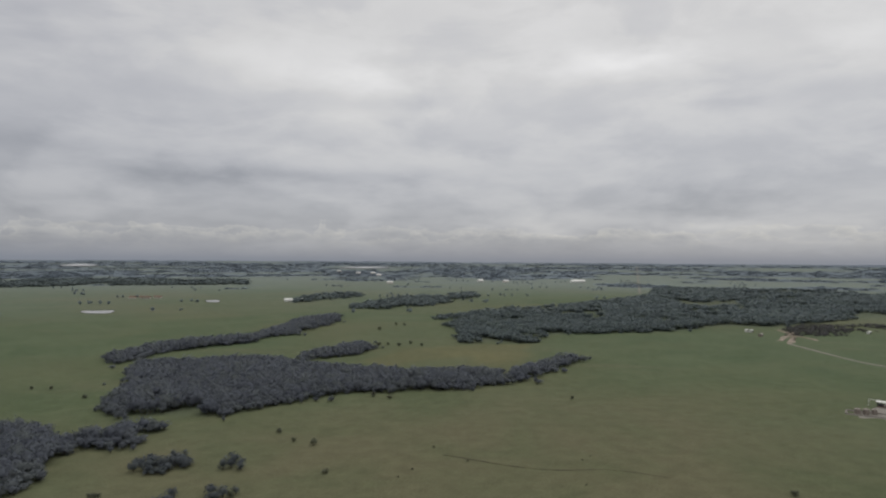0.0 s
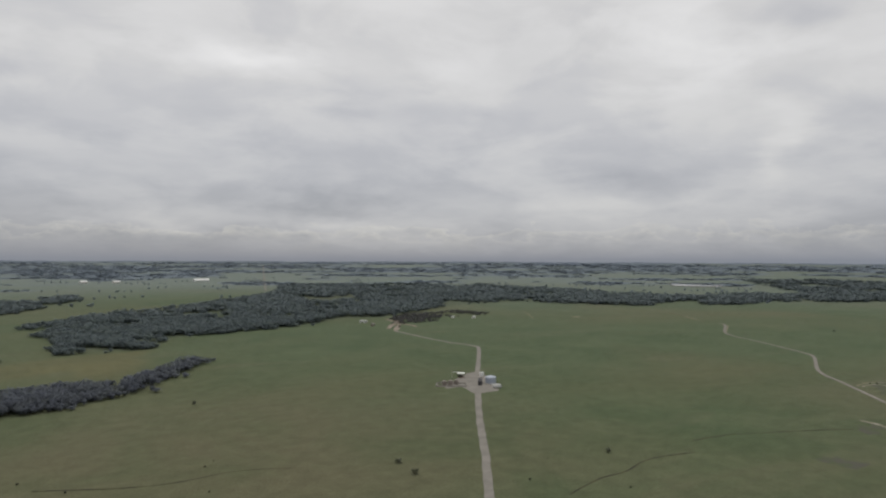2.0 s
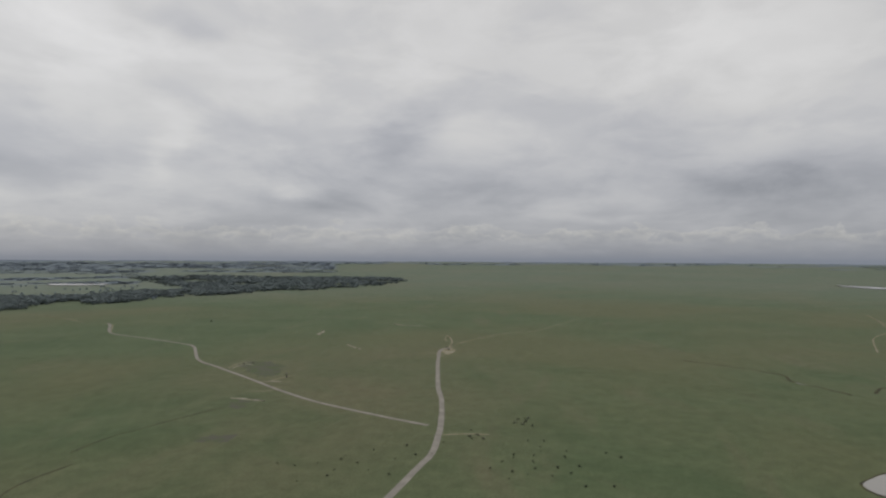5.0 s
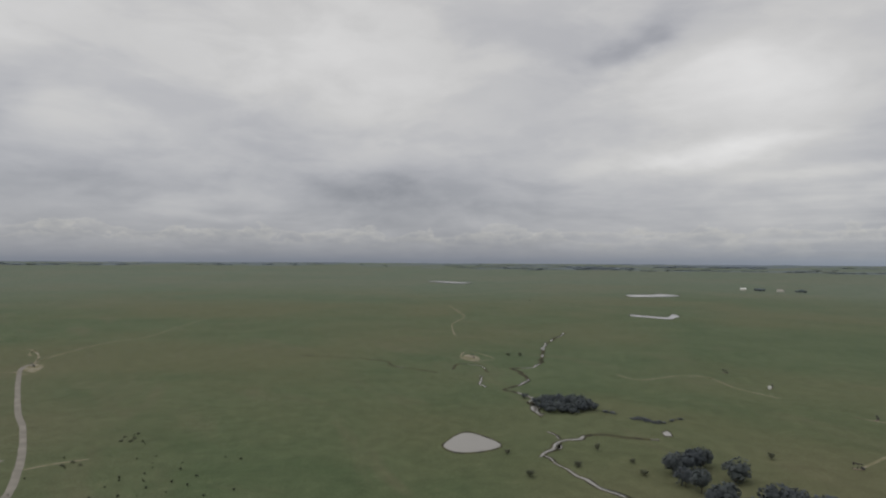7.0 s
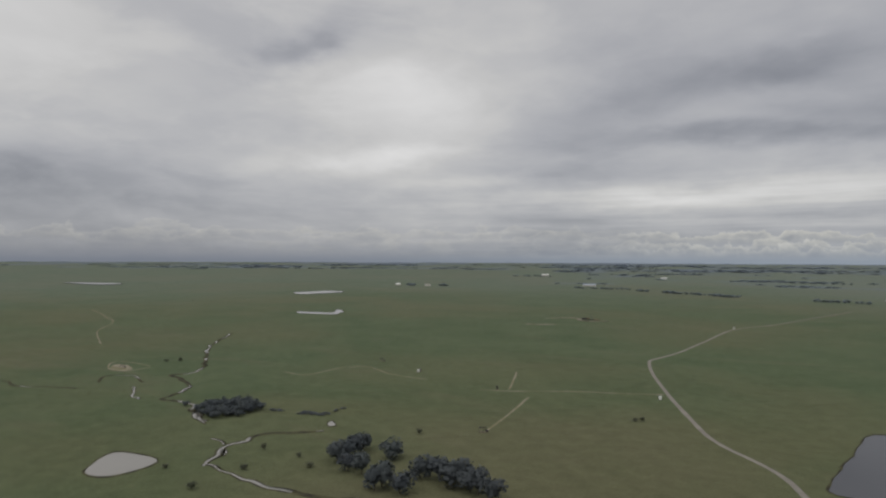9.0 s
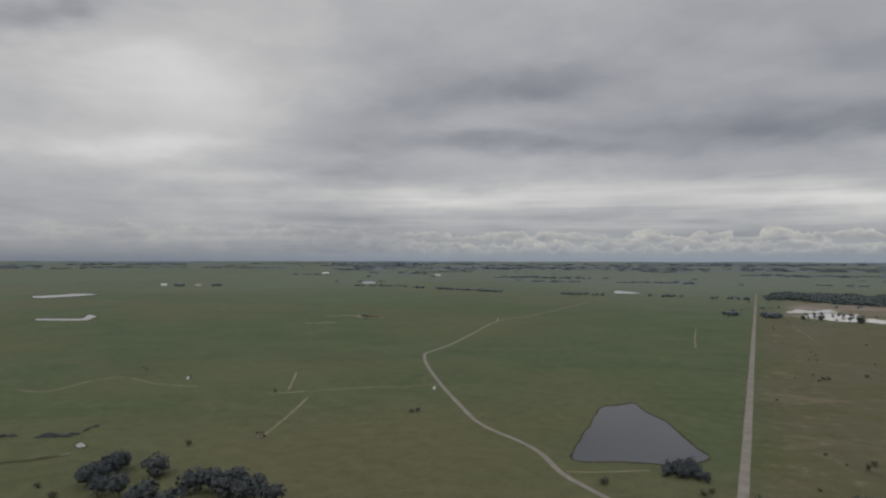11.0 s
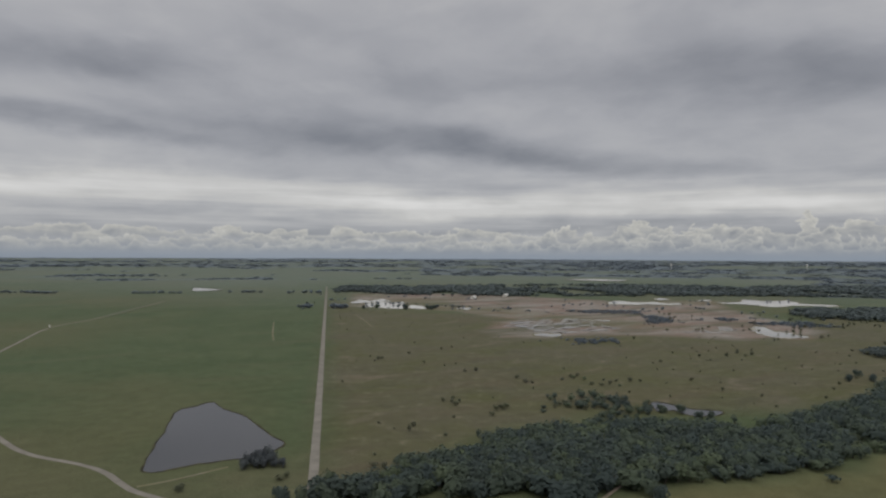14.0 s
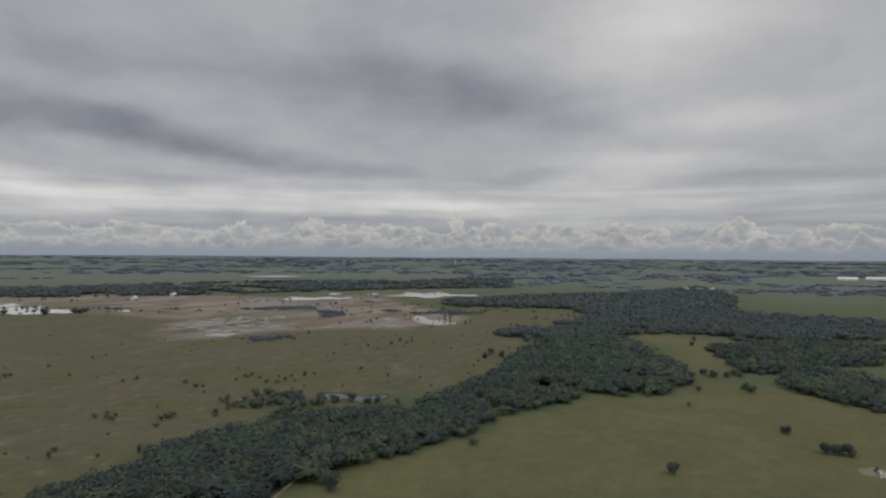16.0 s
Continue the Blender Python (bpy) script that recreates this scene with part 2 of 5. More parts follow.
def noise_at(add, where, scale, detail=4.0, rough=0.55, distort=0.0):
    return add("ShaderNodeTexNoise", Vector=where, Scale=scale, Detail=detail, Roughness=rough, Distortion=distort)


def mix(add, fac, a, b, how="MIX"):
    a = (*a, 1) if isinstance(a, tuple) and len(a) == 3 else a
    b = (*b, 1) if isinstance(b, tuple) and len(b) == 3 else b
    return add("ShaderNodeMix", out=2, p_data_type="RGBA", p_blend_type=how, i0=fac, i6=a, i7=b)


def span(add, value, lo, hi, a=0.0, b=1.0):
    return add("ShaderNodeMapRange", Value=value, i1=lo, i2=hi, i3=a, i4=b)


GREEN, DEEP, OLIVE, STRAW, BROWN_GRASS = (.094, .116, .062), (.073, .098, .050), (.118, .113, .062), (.135, .122, .078), (.114, .106, .070)
SOIL, CLAY, SPOIL = (.16, .12, .085), (.225, .160, .130), (.285, .258, .235)


def ground_colour(add, m, tree, where):
    n1 = noise_at(add, where, 0.0024, 4, 0.55, 0.4)
    n2 = noise_at(add, where, 0.014, 5, 0.6, 0.6)
    n3 = noise_at(add, where, 0.11, 4, 0.65)
    n4 = noise_at(add, where, 0.9, 3, 0.7)
    stretched = add("ShaderNodeVectorMath", p_operation="MULTIPLY", i0=where, i1=(0.006, 0.022, 0.0))
    n5 = noise_at(add, stretched, 1.0, 5, 0.6, 0.8)
    grass = mix(add, span(add, n2, .36, .66), DEEP, GREEN)
    grass = mix(add, span(add, n1, .44, .62, 0, .6), grass, OLIVE)
    grass = mix(add, span(add, n5, .56, .76, 0, .55), grass, STRAW)
    grass = mix(add, m("MULTIPLY", span(add, n3, .62, .78), 0.25), grass, SOIL)
    olive = add("ShaderNodeAttribute", out="Fac", p_attribute_name="olive")
    dry = add("ShaderNodeAttribute", out="Fac", p_attribute_name="dry")
    bare = add("ShaderNodeAttribute", out="Fac", p_attribute_name="bare")
    wood = add("ShaderNodeAttribute", out="Fac", p_attribute_name="litter")
    ol = mix(add, span(add, n2, .38, .66), (.110, .110, .057), (.134, .126, .063))
    # distance haze painted into the base colour of the far ground
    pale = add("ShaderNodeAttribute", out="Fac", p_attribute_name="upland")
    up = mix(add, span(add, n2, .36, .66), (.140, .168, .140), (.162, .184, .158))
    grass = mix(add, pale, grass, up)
    col = mix(add, m("MULTIPLY", olive, 0.9), grass, ol)
    worn = add("ShaderNodeAttribute", out="Fac", p_attribute_name="worn")
    col = mix(add, m("MULTIPLY", worn, span(add, n2, .30, .60, .35, .95)), col, (.119, .113, .068))
    br = mix(add, span(add, n2, .35, .62), (.102, .102, .052), BROWN_GRASS)
    br = mix(add, span(add, n5, .5, .72, 0, .8), br, (.117, .098, .067))
    damp = noise_at(add, add("ShaderNodeVectorMath", p_operation="MULTIPLY", i0=where, i1=(0.020, 0.035, 0.0)), 1.0, 5, .65, .7)
    br = mix(add, span(add, damp, .55, .68, 0, .7), br, (.088, .085, .056))
    br = mix(add, span(add, damp, .30, .42, .6, 0), br, (.185, .155, .118))
    br = mix(add, span(add, n3, .60, .74, 0, .5), br, (.235, .20, .155))
    col = mix(add, m("MULTIPLY", dry, 0.95), col, br)
    q = mix(add, span(add, n2, .38, .6), CLAY, SPOIL)
    q = mix(add, span(add, n5, .5, .62), q, (.125, .122, .085))
    q = mix(add, span(add, n3, .50, .66, 0, .8), q, (.125, .112, .090))
    q = mix(add, span(add, n1, .5, .6, 0, .5), q, (.115, .12, .06))
    col = mix(add, bare, col, q)
    col = mix(add, m("MULTIPLY", wood, 0.6), col, (.085, .098, .066))
    # ground among far woods painted in the hazed blue of their canopy
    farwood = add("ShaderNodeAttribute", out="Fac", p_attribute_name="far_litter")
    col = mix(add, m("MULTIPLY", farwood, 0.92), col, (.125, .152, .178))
    fine = span(add, n4, .3, .7, .82, 1.16)
    return add("ShaderNodeVectorMath", p_operation="SCALE", i0=col, Scale=m("MULTIPLY", fine, span(add, n3, .3, .7, .86, 1.12)))


def ground_bump(add, m, tree, where):
    return noise_at(add, where, 0.5, 6, 0.7), 0.6, 0.5


MAT_GROUND = material("pasture", ground_colour, 0.95, 0.05, bump=ground_bump, haze_sheen=0.08, nap=.22)


def gravel(add, m, tree, where):
    c = mix(add, span(add, noise_at(add, where, 0.12, 4, .6), .35, .65), (.185, .175, .155), (.26, .245, .22))
    return mix(add, span(add, noise_at(add, where, 2.5, 3, .7), .4, .75, 0, .5), c, (.18, .16, .13))


MAT_GRAVEL = material("pale_gravel", gravel, 0.95, 0.1, bump=lambda a, m, t, w: (noise_at(a, w, 3.0, 4, .7), 0.5, 0.1))


def worn_dirt(add, m, tree, where):
    c = mix(add, span(add, noise_at(add, where, 0.09, 4, .6), .4, .6), (.27, .245, .195), (.165, .155, .095))
    return mix(add, span(add, noise_at(add, where, 1.2, 3, .7), .4, .7, 0, .45), c, (.14, .14, .07))


MAT_TRACK = material("worn_two_track_dirt", worn_dirt, 0.95, 0.1)
MAT_PALE = material("pale_bare_dirt", lambda a, m, t, w: mix(a, span(a, noise_at(a, w, .16, 5, .7), .42, .58), (.29, .265, .225), (.125, .130, .075)), 0.95, 0.1)
MAT_CLAY = material("bare_reddish_clay", lambda a, m, t, w: mix(a, span(a, noise_at(a, w, .09, 5, .65), .42, .6), (.30, .25, .215), (.135, .125, .080)), 0.95, 0.1)
MAT_MUD = material("churned_mud", lambda a, m, t, w: mix(a, span(a, noise_at(a, w, .10, 5, .65), .42, .58), (.092, .090, .072), (.080, .100, .052)), 0.95, 0.1)
MAT_BANK = material("dark_cut_bank", lambda a, m, t, w: mix(a, span(a, noise_at(a, w, .15, 4), .42, .64), (.040, .037, .028), (.080, .078, .042)), 0.95, 0.1)
MAT_WATER_MUD = material("turbid_pond_water", lambda a, m, t, w: mix(a, noise_at(a, w, .03, 3), (.235, .225, .205), (.20, .195, .18)), 0.05, 0.5, ior=1.33,
                         bump=lambda a, m, t, w: (noise_at(a, w, .8, 3), 0.08, 0.05))
MAT_WATER_DARK = material("dark_pond_water", lambda a, m, t, w: mix(a, noise_at(a, w, .03, 3), (.045, .048, .055), (.06, .062, .066)), 0.10, 0.5, ior=1.33,
                          bump=lambda a, m, t, w: (noise_at(a, w, .8, 3), 0.10, 0.05))


def foliage(name, dark, light, dull, haze_sheen=0.08):
    def colour(add, m, tree, where):
        tint = add("ShaderNodeAttribute", out="Fac", p_attribute_name="tint")
        rnd = add("ShaderNodeObjectInfo", out="Random")
        c = mix(add, m("POWER", m("FRACT", m("ADD", tint, rnd)), 1.6), dark, light)
        c = mix(add, span(add, noise_at(add, where, .03, 3, .6), .42, .62, 0, .55), c, dull)
        # fine dark mottle, self-shadow of the leaves put into their colour
        return mix(add, span(add, noise_at(add, where, 2.2, 3, .7), .35, .7, 0, .15), c, tuple(0.65 * k for k in dark))
    mat = material(name, colour, 0.85, 0.10, haze_sheen=haze_sheen)
    # thin leaves let light through
    tree = mat.node_tree
    bsdf = next(k for k in tree.nodes if k.type == "BSDF_PRINCIPLED")
    out = next(k for k in tree.nodes if k.type == "OUTPUT_MATERIAL")
    thin = tree.nodes.new("ShaderNodeBsdfTranslucent")
    tree.links.new(bsdf.inputs["Base Color"].links[0].from_socket, thin.inputs["Color"])
    both = tree.nodes.new("ShaderNodeMixShader")
    both.inputs[0].default_value = 0.45
    tree.links.new(bsdf.outputs[0], both.inputs[1])
    tree.links.new(thin.outputs[0], both.inputs[2])
    tree.links.new(both.outputs[0], out.inputs[0])
    return mat


MAT_LEAF_OAK = foliage("oak_leaves", (.088, .116, .114), (.165, .205, .124), (.104, .132, .124), .12)
MAT_LEAF_SHRUB = foliage("olive_brush", (.112, .126, .088), (.165, .176, .112), (.140, .140, .108), .12)
# bare-twig grey, with haze put in as extra blue and lightness
MAT_LEAF_GREY = foliage("hazed_grey_spring_twigs", (.126, .140, .170), (.156, .174, .174), (.140, .153, .174), .16)
MAT_LEAF_GROVE = foliage("dull_grove_leaves", (.100, .115, .128), (.124, .142, .142), (.112, .122, .132), .12)
# leaf colours blued and lightened here to imitate haze over distance
MAT_LEAF_FAR_HAZE = foliage("far_woods_haze_leaves", (.140, .172, .212), (.152, .184, .220), (.146, .178, .216), 0.7)
MAT_LEAF_BELT_HAZE = foliage("far_belt_haze_leaves", (.116, .144, .150), (.142, .174, .158), (.126, .152, .156), .30)
MAT_LEAF_BROWN = foliage("brown_bare_brush", (.098, .097, .100), (.126, .124, .120), (.112, .112, .112), .1)
# dark leaf colour for the clumps that stand in for cattle
MAT_LEAF_SPECK = foliage("cattle_speck_dark", (.040, .044, .034), (.060, .066, .046), (.050, .052, .042), .02)
MAT_BARK = material("grey_bark", lambda a, m, t, w: mix(a, noise_at(a, w, 4.0, 4), (.075, .062, .05), (.13, .115, .10)), 0.95, 0.1)


def paint(name, col, rough=0.5, metal=0.0, dirt=(.2, .16, .12)):
    return material(name, lambda a, m, t, w: mix(a, span(a, noise_at(a, w, .9, 5, .65), .5, .8, 0, .45), col, dirt), rough, 0.4, metal)


MAT_WHITE = paint("white_sheet_metal", (.72, .72, .70), .45)
MAT_BLUE = paint("blue_grey_steel", (.36, .40, .47), .45, .0, (.2, .2, .2))
MAT_TAN = paint("tan_tank_paint", (.22, .19, .165), .6)
MAT_RUST = paint("rusty_steel", (.16, .085, .055), .8)
MAT_DARK = paint("dark_steel", (.045, .045, .05), .6)
MAT_ROOF = paint("dull_roof", (.30, .27, .25), .7)
MAT_WALL = paint("pale_house_wall", (.58, .56, .52), .8)
MAT_RUBBER = material("tyre_rubber", lambda a, m, t, w: (.03, .03, .03), .9, .2)
MAT_GLASS = material("dark_window_glass", lambda a, m, t, w: (.02, .025, .03), .08, .5)
MAT_WOOD = paint("weathered_wood", (.20, .165, .13), .9)

# ---- plan, in metres from the point below the camera ----
ROAD_WELL = [(145, 187), (178, 233), (213, 284), (258, 346), (304, 408), (371, 496), (386, 525), (378, 572), (381, 684)]
TRACK_CREST = [(337, 31), (357, 64), (385, 105), (414, 137), (456, 177), (501, 221), (537, 255), (612, 295), (634, 318), (673, 380), (714, 446), (800, 502), (821, 522)]
TRACK_FAR_CREST = [(848, 581), (898, 657), (943, 741)]
ROAD_LEASE = [(264, 30), (287, 25), (318, 24), (353, 25), (397, 28), (455, 35), (604, 45), (632, 38)]
TRACK_LEASE_A = [(632, 38), (682, 37), (729, 44), (741, 51)]
TRACK_LEASE_B = [(632, 38), (678, 24), (758, -21), (791, -60), (882, -104), (1019, -169)]
TRACK_PAD = [(319, 22), (322, 11), (322, -2)]
ROAD_SOUTH = [(-22, -239), (-13, -252), (-3, -267), (7, -294), (17, -310), (40, -339), (58, -381), (83, -447), (108, -522), (121, -575), (119, -594), (108, -647), (98, -747), (82, -901), (41, -994), (-7, -1139), (-74, -1341)]
TRACK_WELL_ROW = [(83, -438), (110, -426), (139, -416), (177, -394), (196, -389)]
TRACK_SPUR = [(179, -399), (188, -426), (201, -463)]
TRACK_DIAG = [(146, -296), (150, -333), (158, -383)]
TRACK_POND = [(-5, -270), (-16, -271), (-27, -274), (-40, -278)]
ROAD_SECTION = [(-61, -225), (-111, -389), (-526, -1772)]
ROAD_FAR = [(542, 1712), (1260, 4041)]
TRACK_N1 = [(717, 831), (687, 783), (641, 718)]
TRACK_ZIG = [(1080, -631), (871, -541), (763, -454), (643, -386)]
TRACK_LOOP = [(475, -328), (506, -332), (523, -326), (495, -304), (472, -304), (470, -324)]
TRACK_BERM = [(329, -410), (315, -420), (282, -404), (247, -400)]
TRACK_BERM_W = [(362, -368), (337, -368), (334, -414), (314, -423)]
TRACK_Q = [(-317, -920), (-297, -813), (-286, -749), (-334, -744)]
CREEK_A = [(604, -525), (544, -448), (506, -411), (437, -351), (419, -322), (425, -311), (375, -291), (358, -255), (338, -258), (308, -242), (288, -233)]
CREEK_B = [(226, -183), (233, -195), (240, -205), (242, -218), (241, -233), (230, -240), (219, -252)]
CREEK_C = [(228, -184), (209, -182), (189, -180), (172, -179), (158, -182), (142, -188), (128, -193)]
CREEK_STUB = [(258, -213), (251, -212), (245, -208)]
CREEK_W = [(578, -176), (552, -200), (541, -212), (507, -233), (482, -229), (437, -247)]
CREEK_W2 = [(444, -265), (463, -281), (458, -291), (439, -293), (419, -281)]
CREEK_W3 = [(410, -269), (389, -256), (371, -247)]
GULLY_N = [(1, 288), (20, 278), (36, 271), (53, 268), (73, 269), (94, 260)]
GULLY_E = [(173, 173), (183, 176), (198, 179), (212, 179), (235, 184), (260, 179)]
GULLY_E2 = [(275, 191), (298, 188), (319, 180), (351, 166), (367, 157)]
GULLY_R = [(319, -254), (275, -265), (242, -279), (245, -300)]
SPUR_A = [(442, 163), (449, 158), (467, 151)]
SPUR_B = [(412, 158), (414, 150), (418, 139)]
SPUR_C = [(497, 210), (516, 211), (529, 204)]
SPUR_D = [(430, 152), (423, 141)]
SPUR_E = [(685, 42), (703, 46), (729, 43)]
SPUR_F = [(595, 62), (597, 50), (578, 39)]
SPUR_G = [(914, 197), (958, 185)]
SPUR_H = [(1078, -633), (965, -582), (872, -540), (843, -552)]
SPUR_I = [(908, 670), (873, 619), (828, 557)]
SPUR_J = [(812, 517), (803, 500), (719, 451)]
BARE_A = [(351, -920), (332, -936), (318, -948), (306, -952)]
BARE_B = [(341, -822), (330, -820), (318, -832), (305, -842)]
BARE_C = [(315, -948), (301, -936), (278, -909), (255, -925)]
BARE_D = [(391, 164), (389, 151), (384, 140)]
BARE_E = [(447, 159), (446, 143)]
BARE_F = [(497, 206), (515, 205), (514, 196)]
BARE_G = [(858, 127), (834, 108), (838, 78)]
BARE_H = [(650, 147), (615, 127)]
BARE_I = [(720, 197), (768, 203)]
MUD_A = [(518, 214), (540, 204), (532, 180), (483, 156), (457, 161), (472, 183)]
MUD_B = [(374, 158), (387, 156), (382, 145), (364, 145), (363, 152)]
MUD_C = [(303, 143), (313, 137), (310, 128), (299, 127), (292, 135)]
CLAY_PATH = [(-194, -201), (-190, -196), (-185, -192), (-180, -189), (-171, -185), (-162, -181), (-156, -178), (-148, -174)]
TRACK_S2 = [(47, -969), (-3, -1092), (-61, -1292)]
TRACK_S3 = [(-3, -1092), (-70, -1095), (-131, -1054)]
TRACK_S4 = [(-181, -857), (-155, -740), (-141, -670)]
PAD_PUMP = [(-312, 2), (-318, 0), (-325, 6), (-322, 14), (-314, 13)]
WORN_N = [(-260, 240), (-120, 200), (40, 150), (210, 190), (230, 290), (150, 420), (40, 420), (-60, 380), (-180, 330)]
WORN_NE = [(180, 110), (260, 60), (330, 20), (420, 0), (520, 60), (640, 40), (560, 170), (470, 210), (330, 120)]
WORN_S = [(60, -150), (150, -200), (140, -300), (80, -330), (20, -260), (-40, -240), (-60, -150)]
POND_COW = [(261, -151), (271, -160), (278, -174), (265, -178), (252, -178), (247, -170), (249, -154)]
POND_BIG = [(-8, -287), (-13, -318), (-27, -386), (-38, -397), (-49, -405), (-53, -383), (-61, -359), (-66, -314), (-68, -300), (-57, -287), (-39, -287), (-24, -286)]
POND_TANK_A = [(1203, -1263), (1188, -1341), (1192, -1383), (1105, -1354), (1108, -1251), (1137, -1205)]
POND_TANK_B = [(759, -805), (721, -814), (699, -825), (734, -876), (696, -851), (680, -819), (667, -793), (694, -784), (733, -780)]
POND_FAR_E = [(2219, -1195), (2150, -1265), (2017, -1287), (2020, -1210)]
POND_NW = [(-602, 1034), (-579, 1048), (-555, 1050), (-537, 996), (-568, 994)]
POND_NW2 = [(-501, 1317), (-475, 1319), (-459, 1268), (-479, 1266)]
POND_SW = [(-154, -1698), (-171, -1823), (-208, -1755), (-224, -1693), (-182, -1667), (-156, -1669)]
POND_LONG = [(1918, 1396), (1968, 1263), (1899, 1218), (1835, 1335)]
POND_CREEK = [(303, -236), (317, -251), (300, -239), (283, -229), (289, -231)]
POND_CREEK2 = [(228, -265), (229, -270), (220, -263), (222, -260)]
POND_CREEK3 = [(233, -197), (238, -204), (233, -201), (230, -196)]
POND_WOOD = [(-292, -285), (-298, -279), (-301, -262), (-313, -251), (-300, -245), (-288, -251), (-289, -265), (-278, -265)]
QUARRY_POND_A = [(-381, -1130), (-429, -1212), (-442, -1184), (-478, -1212), (-476, -1158), (-434, -1138)]
QUARRY_POND_A2 = [(-376, -1031), (-411, -1122), (-429, -1125), (-455, -1139), (-463, -1115), (-489, -1130), (-461, -1053), (-429, -990), (-399, -999), (-394, -1030)]
QUARRY_POND_A3 = [(-442, -993), (-468, -1047), (-475, -1027), (-484, -1020), (-459, -967)]
QUARRY_POND_A4 = [(-508, -943), (-531, -961), (-535, -936), (-516, -915)]
QUARRY_POND_B = [(-831, -927), (-904, -977), (-909, -930), (-950, -921), (-944, -883), (-976, -880), (-937, -848), (-887, -876), (-836, -904)]
QUARRY_POND_B2 = [(-1003, -973), (-1050, -1000), (-1043, -968), (-1003, -949)]
QUARRY_POND_B3 = [(-1056, -910), (-1102, -924), (-1098, -903), (-1062, -894)]
QUARRY_POND_C = [(-1041, -853), (-1107, -848), (-1183, -890), (-1181, -841), (-1240, -836), (-1189, -765), (-1198, -736), (-1205, -709), (-1165, -696), (-1137, -738), (-1056, -738), (-1068, -789)]
QUARRY_POND_D = [(-717, -533), (-739, -536), (-713, -498), (-713, -480), (-692, -439), (-657, -451), (-671, -480)]
QUARRY_POND_E = [(-423, -590), (-442, -602), (-447, -592), (-459, -589), (-439, -570), (-426, -574)]
QUARRY_POND_F = [(-1484, -1882), (-1607, -1856), (-1668, -1738), (-1566, -1748)]
FAR_WATER_A = [(-2115, 3423), (-2154, 3675), (-1990, 3590), (-1975, 3423)]
FAR_WATER_B = [(-628, 3746), (-518, 3946), (-335, 3904), (-453, 3711)]
QUARRY = [(-486, -1424), (-544, -1429), (-750, -1298), (-893, -963), (-1114, -904), (-929, -726), (-778, -482), (-679, -429), (-597, -466), (-564, -528), (-443, -565), (-381, -595), (-389, -652), (-501, -760), (-489, -905), (-363, -1064)]
BROWN = [(-65, -224), (-114, -388), (-378, -1256), (-364, -997), (-502, -829), (-609, -605), (-765, -525), (-357, -245), (-295, -254), (-235, -272), (-164, -271), (-143, -255), (-114, -233), (-87, -236)]
BROWN2 = [(-453, -505), (-583, -456), (-641, -335), (-635, -263), (-546, -249), (-447, -234), (-346, -230), (-302, -263), (-273, -304)]
BROWN3 = [(-600, -430), (-760, -500), (-900, -560), (-1000, -640), (-960, -420), (-860, -330), (-690, -330), (-590, -300), (-480, -420)]
OLIVE_S = [(-171, -177), (-190, -177), (-241, -160), (-307, -160), (-353, -146), (-386, -137), (-413, -95), (-467, -94), (-482, -40), (-447, 14), (-287, 9), (-159, -176)]
OLIVE_S2 = [(-737, -227), (-731, -98), (-654, -103), (-562, -76), (-504, -83), (-494, -97), (-548, -117), (-618, -152)]
OLIVE_N = [(-71, 547), (-31, 637), (88, 664), (76, 554), (46, 523), (20, 583), (-21, 549), (-44, 520)]
PAD_WELL = [(279, 398), (297, 406), (304, 402), (293, 378), (272, 337), (256, 333), (249, 331), (247, 338), (252, 359), (239, 360), (247, 374), (261, 382)]
CLAY_A = [(386, 711), (423, 763), (457, 799), (483, 825)]
CLAY_B = [(445, 827), (436, 783), (433, 748), (431, 715)]
CLAY_C = [(452, 812), (421, 747), (381, 684)]
PAD_LEASE = [(604, 44), (637, 40), (619, 30), (585, 34)]
PAD_LOOP = [(486, -300), (511, -319), (489, -321), (470, -306)]
PAD_N1 = [(713, 708), (725, 712), (729, 704), (717, 695), (709, 699)]
WOOD_N = [(-149, 341), (-124, 357), (-93, 391), (-65, 415), (3, 431), (43, 446), (46, 492), (-1, 495), (-42, 494), (-84, 505), (-150, 544), (-230, 526), (-259, 511), (-217, 433), (-207, 383), (-183, 347), (-161, 348)]
WOOD_N_END = [(43, 446), (67, 470), (94, 512), (124, 556), (118, 571), (70, 524), (49, 478)]
WOOD_N_JOIN = [(-270, 525), (-260, 592), (-230, 628), (-196, 668), (-202, 690), (-240, 657), (-278, 621), (-301, 569), (-302, 547)]
WOOD_N_STRIP = [(-281, 580), (-228, 657), (-175, 734), (-148, 888), (-163, 976), (-207, 900), (-215, 710), (-279, 637), (-293, 605)]
WOOD_N_STRIP2 = [(-124, 539), (-76, 586), (-67, 623), (-85, 655), (-127, 577)]
WOOD_NW_A = [(-172, 291), (-153, 291), (-143, 309), (-144, 329), (-156, 329), (-180, 314), (-181, 304)]
WOOD_NW_B = [(-170, 223), (-161, 240), (-170, 288), (-187, 306), (-213, 325), (-244, 319)]
WOOD_NW_C = [(-129, 263), (-113, 259), (-103, 265), (-108, 278), (-122, 280), (-133, 273)]
WOOD_NW_D = [(-99, 264), (-91, 260), (-86, 267), (-91, 280), (-100, 282)]
WOOD_NW_E = [(-103, 230), (-99, 242), (-87, 240), (-76, 230)]
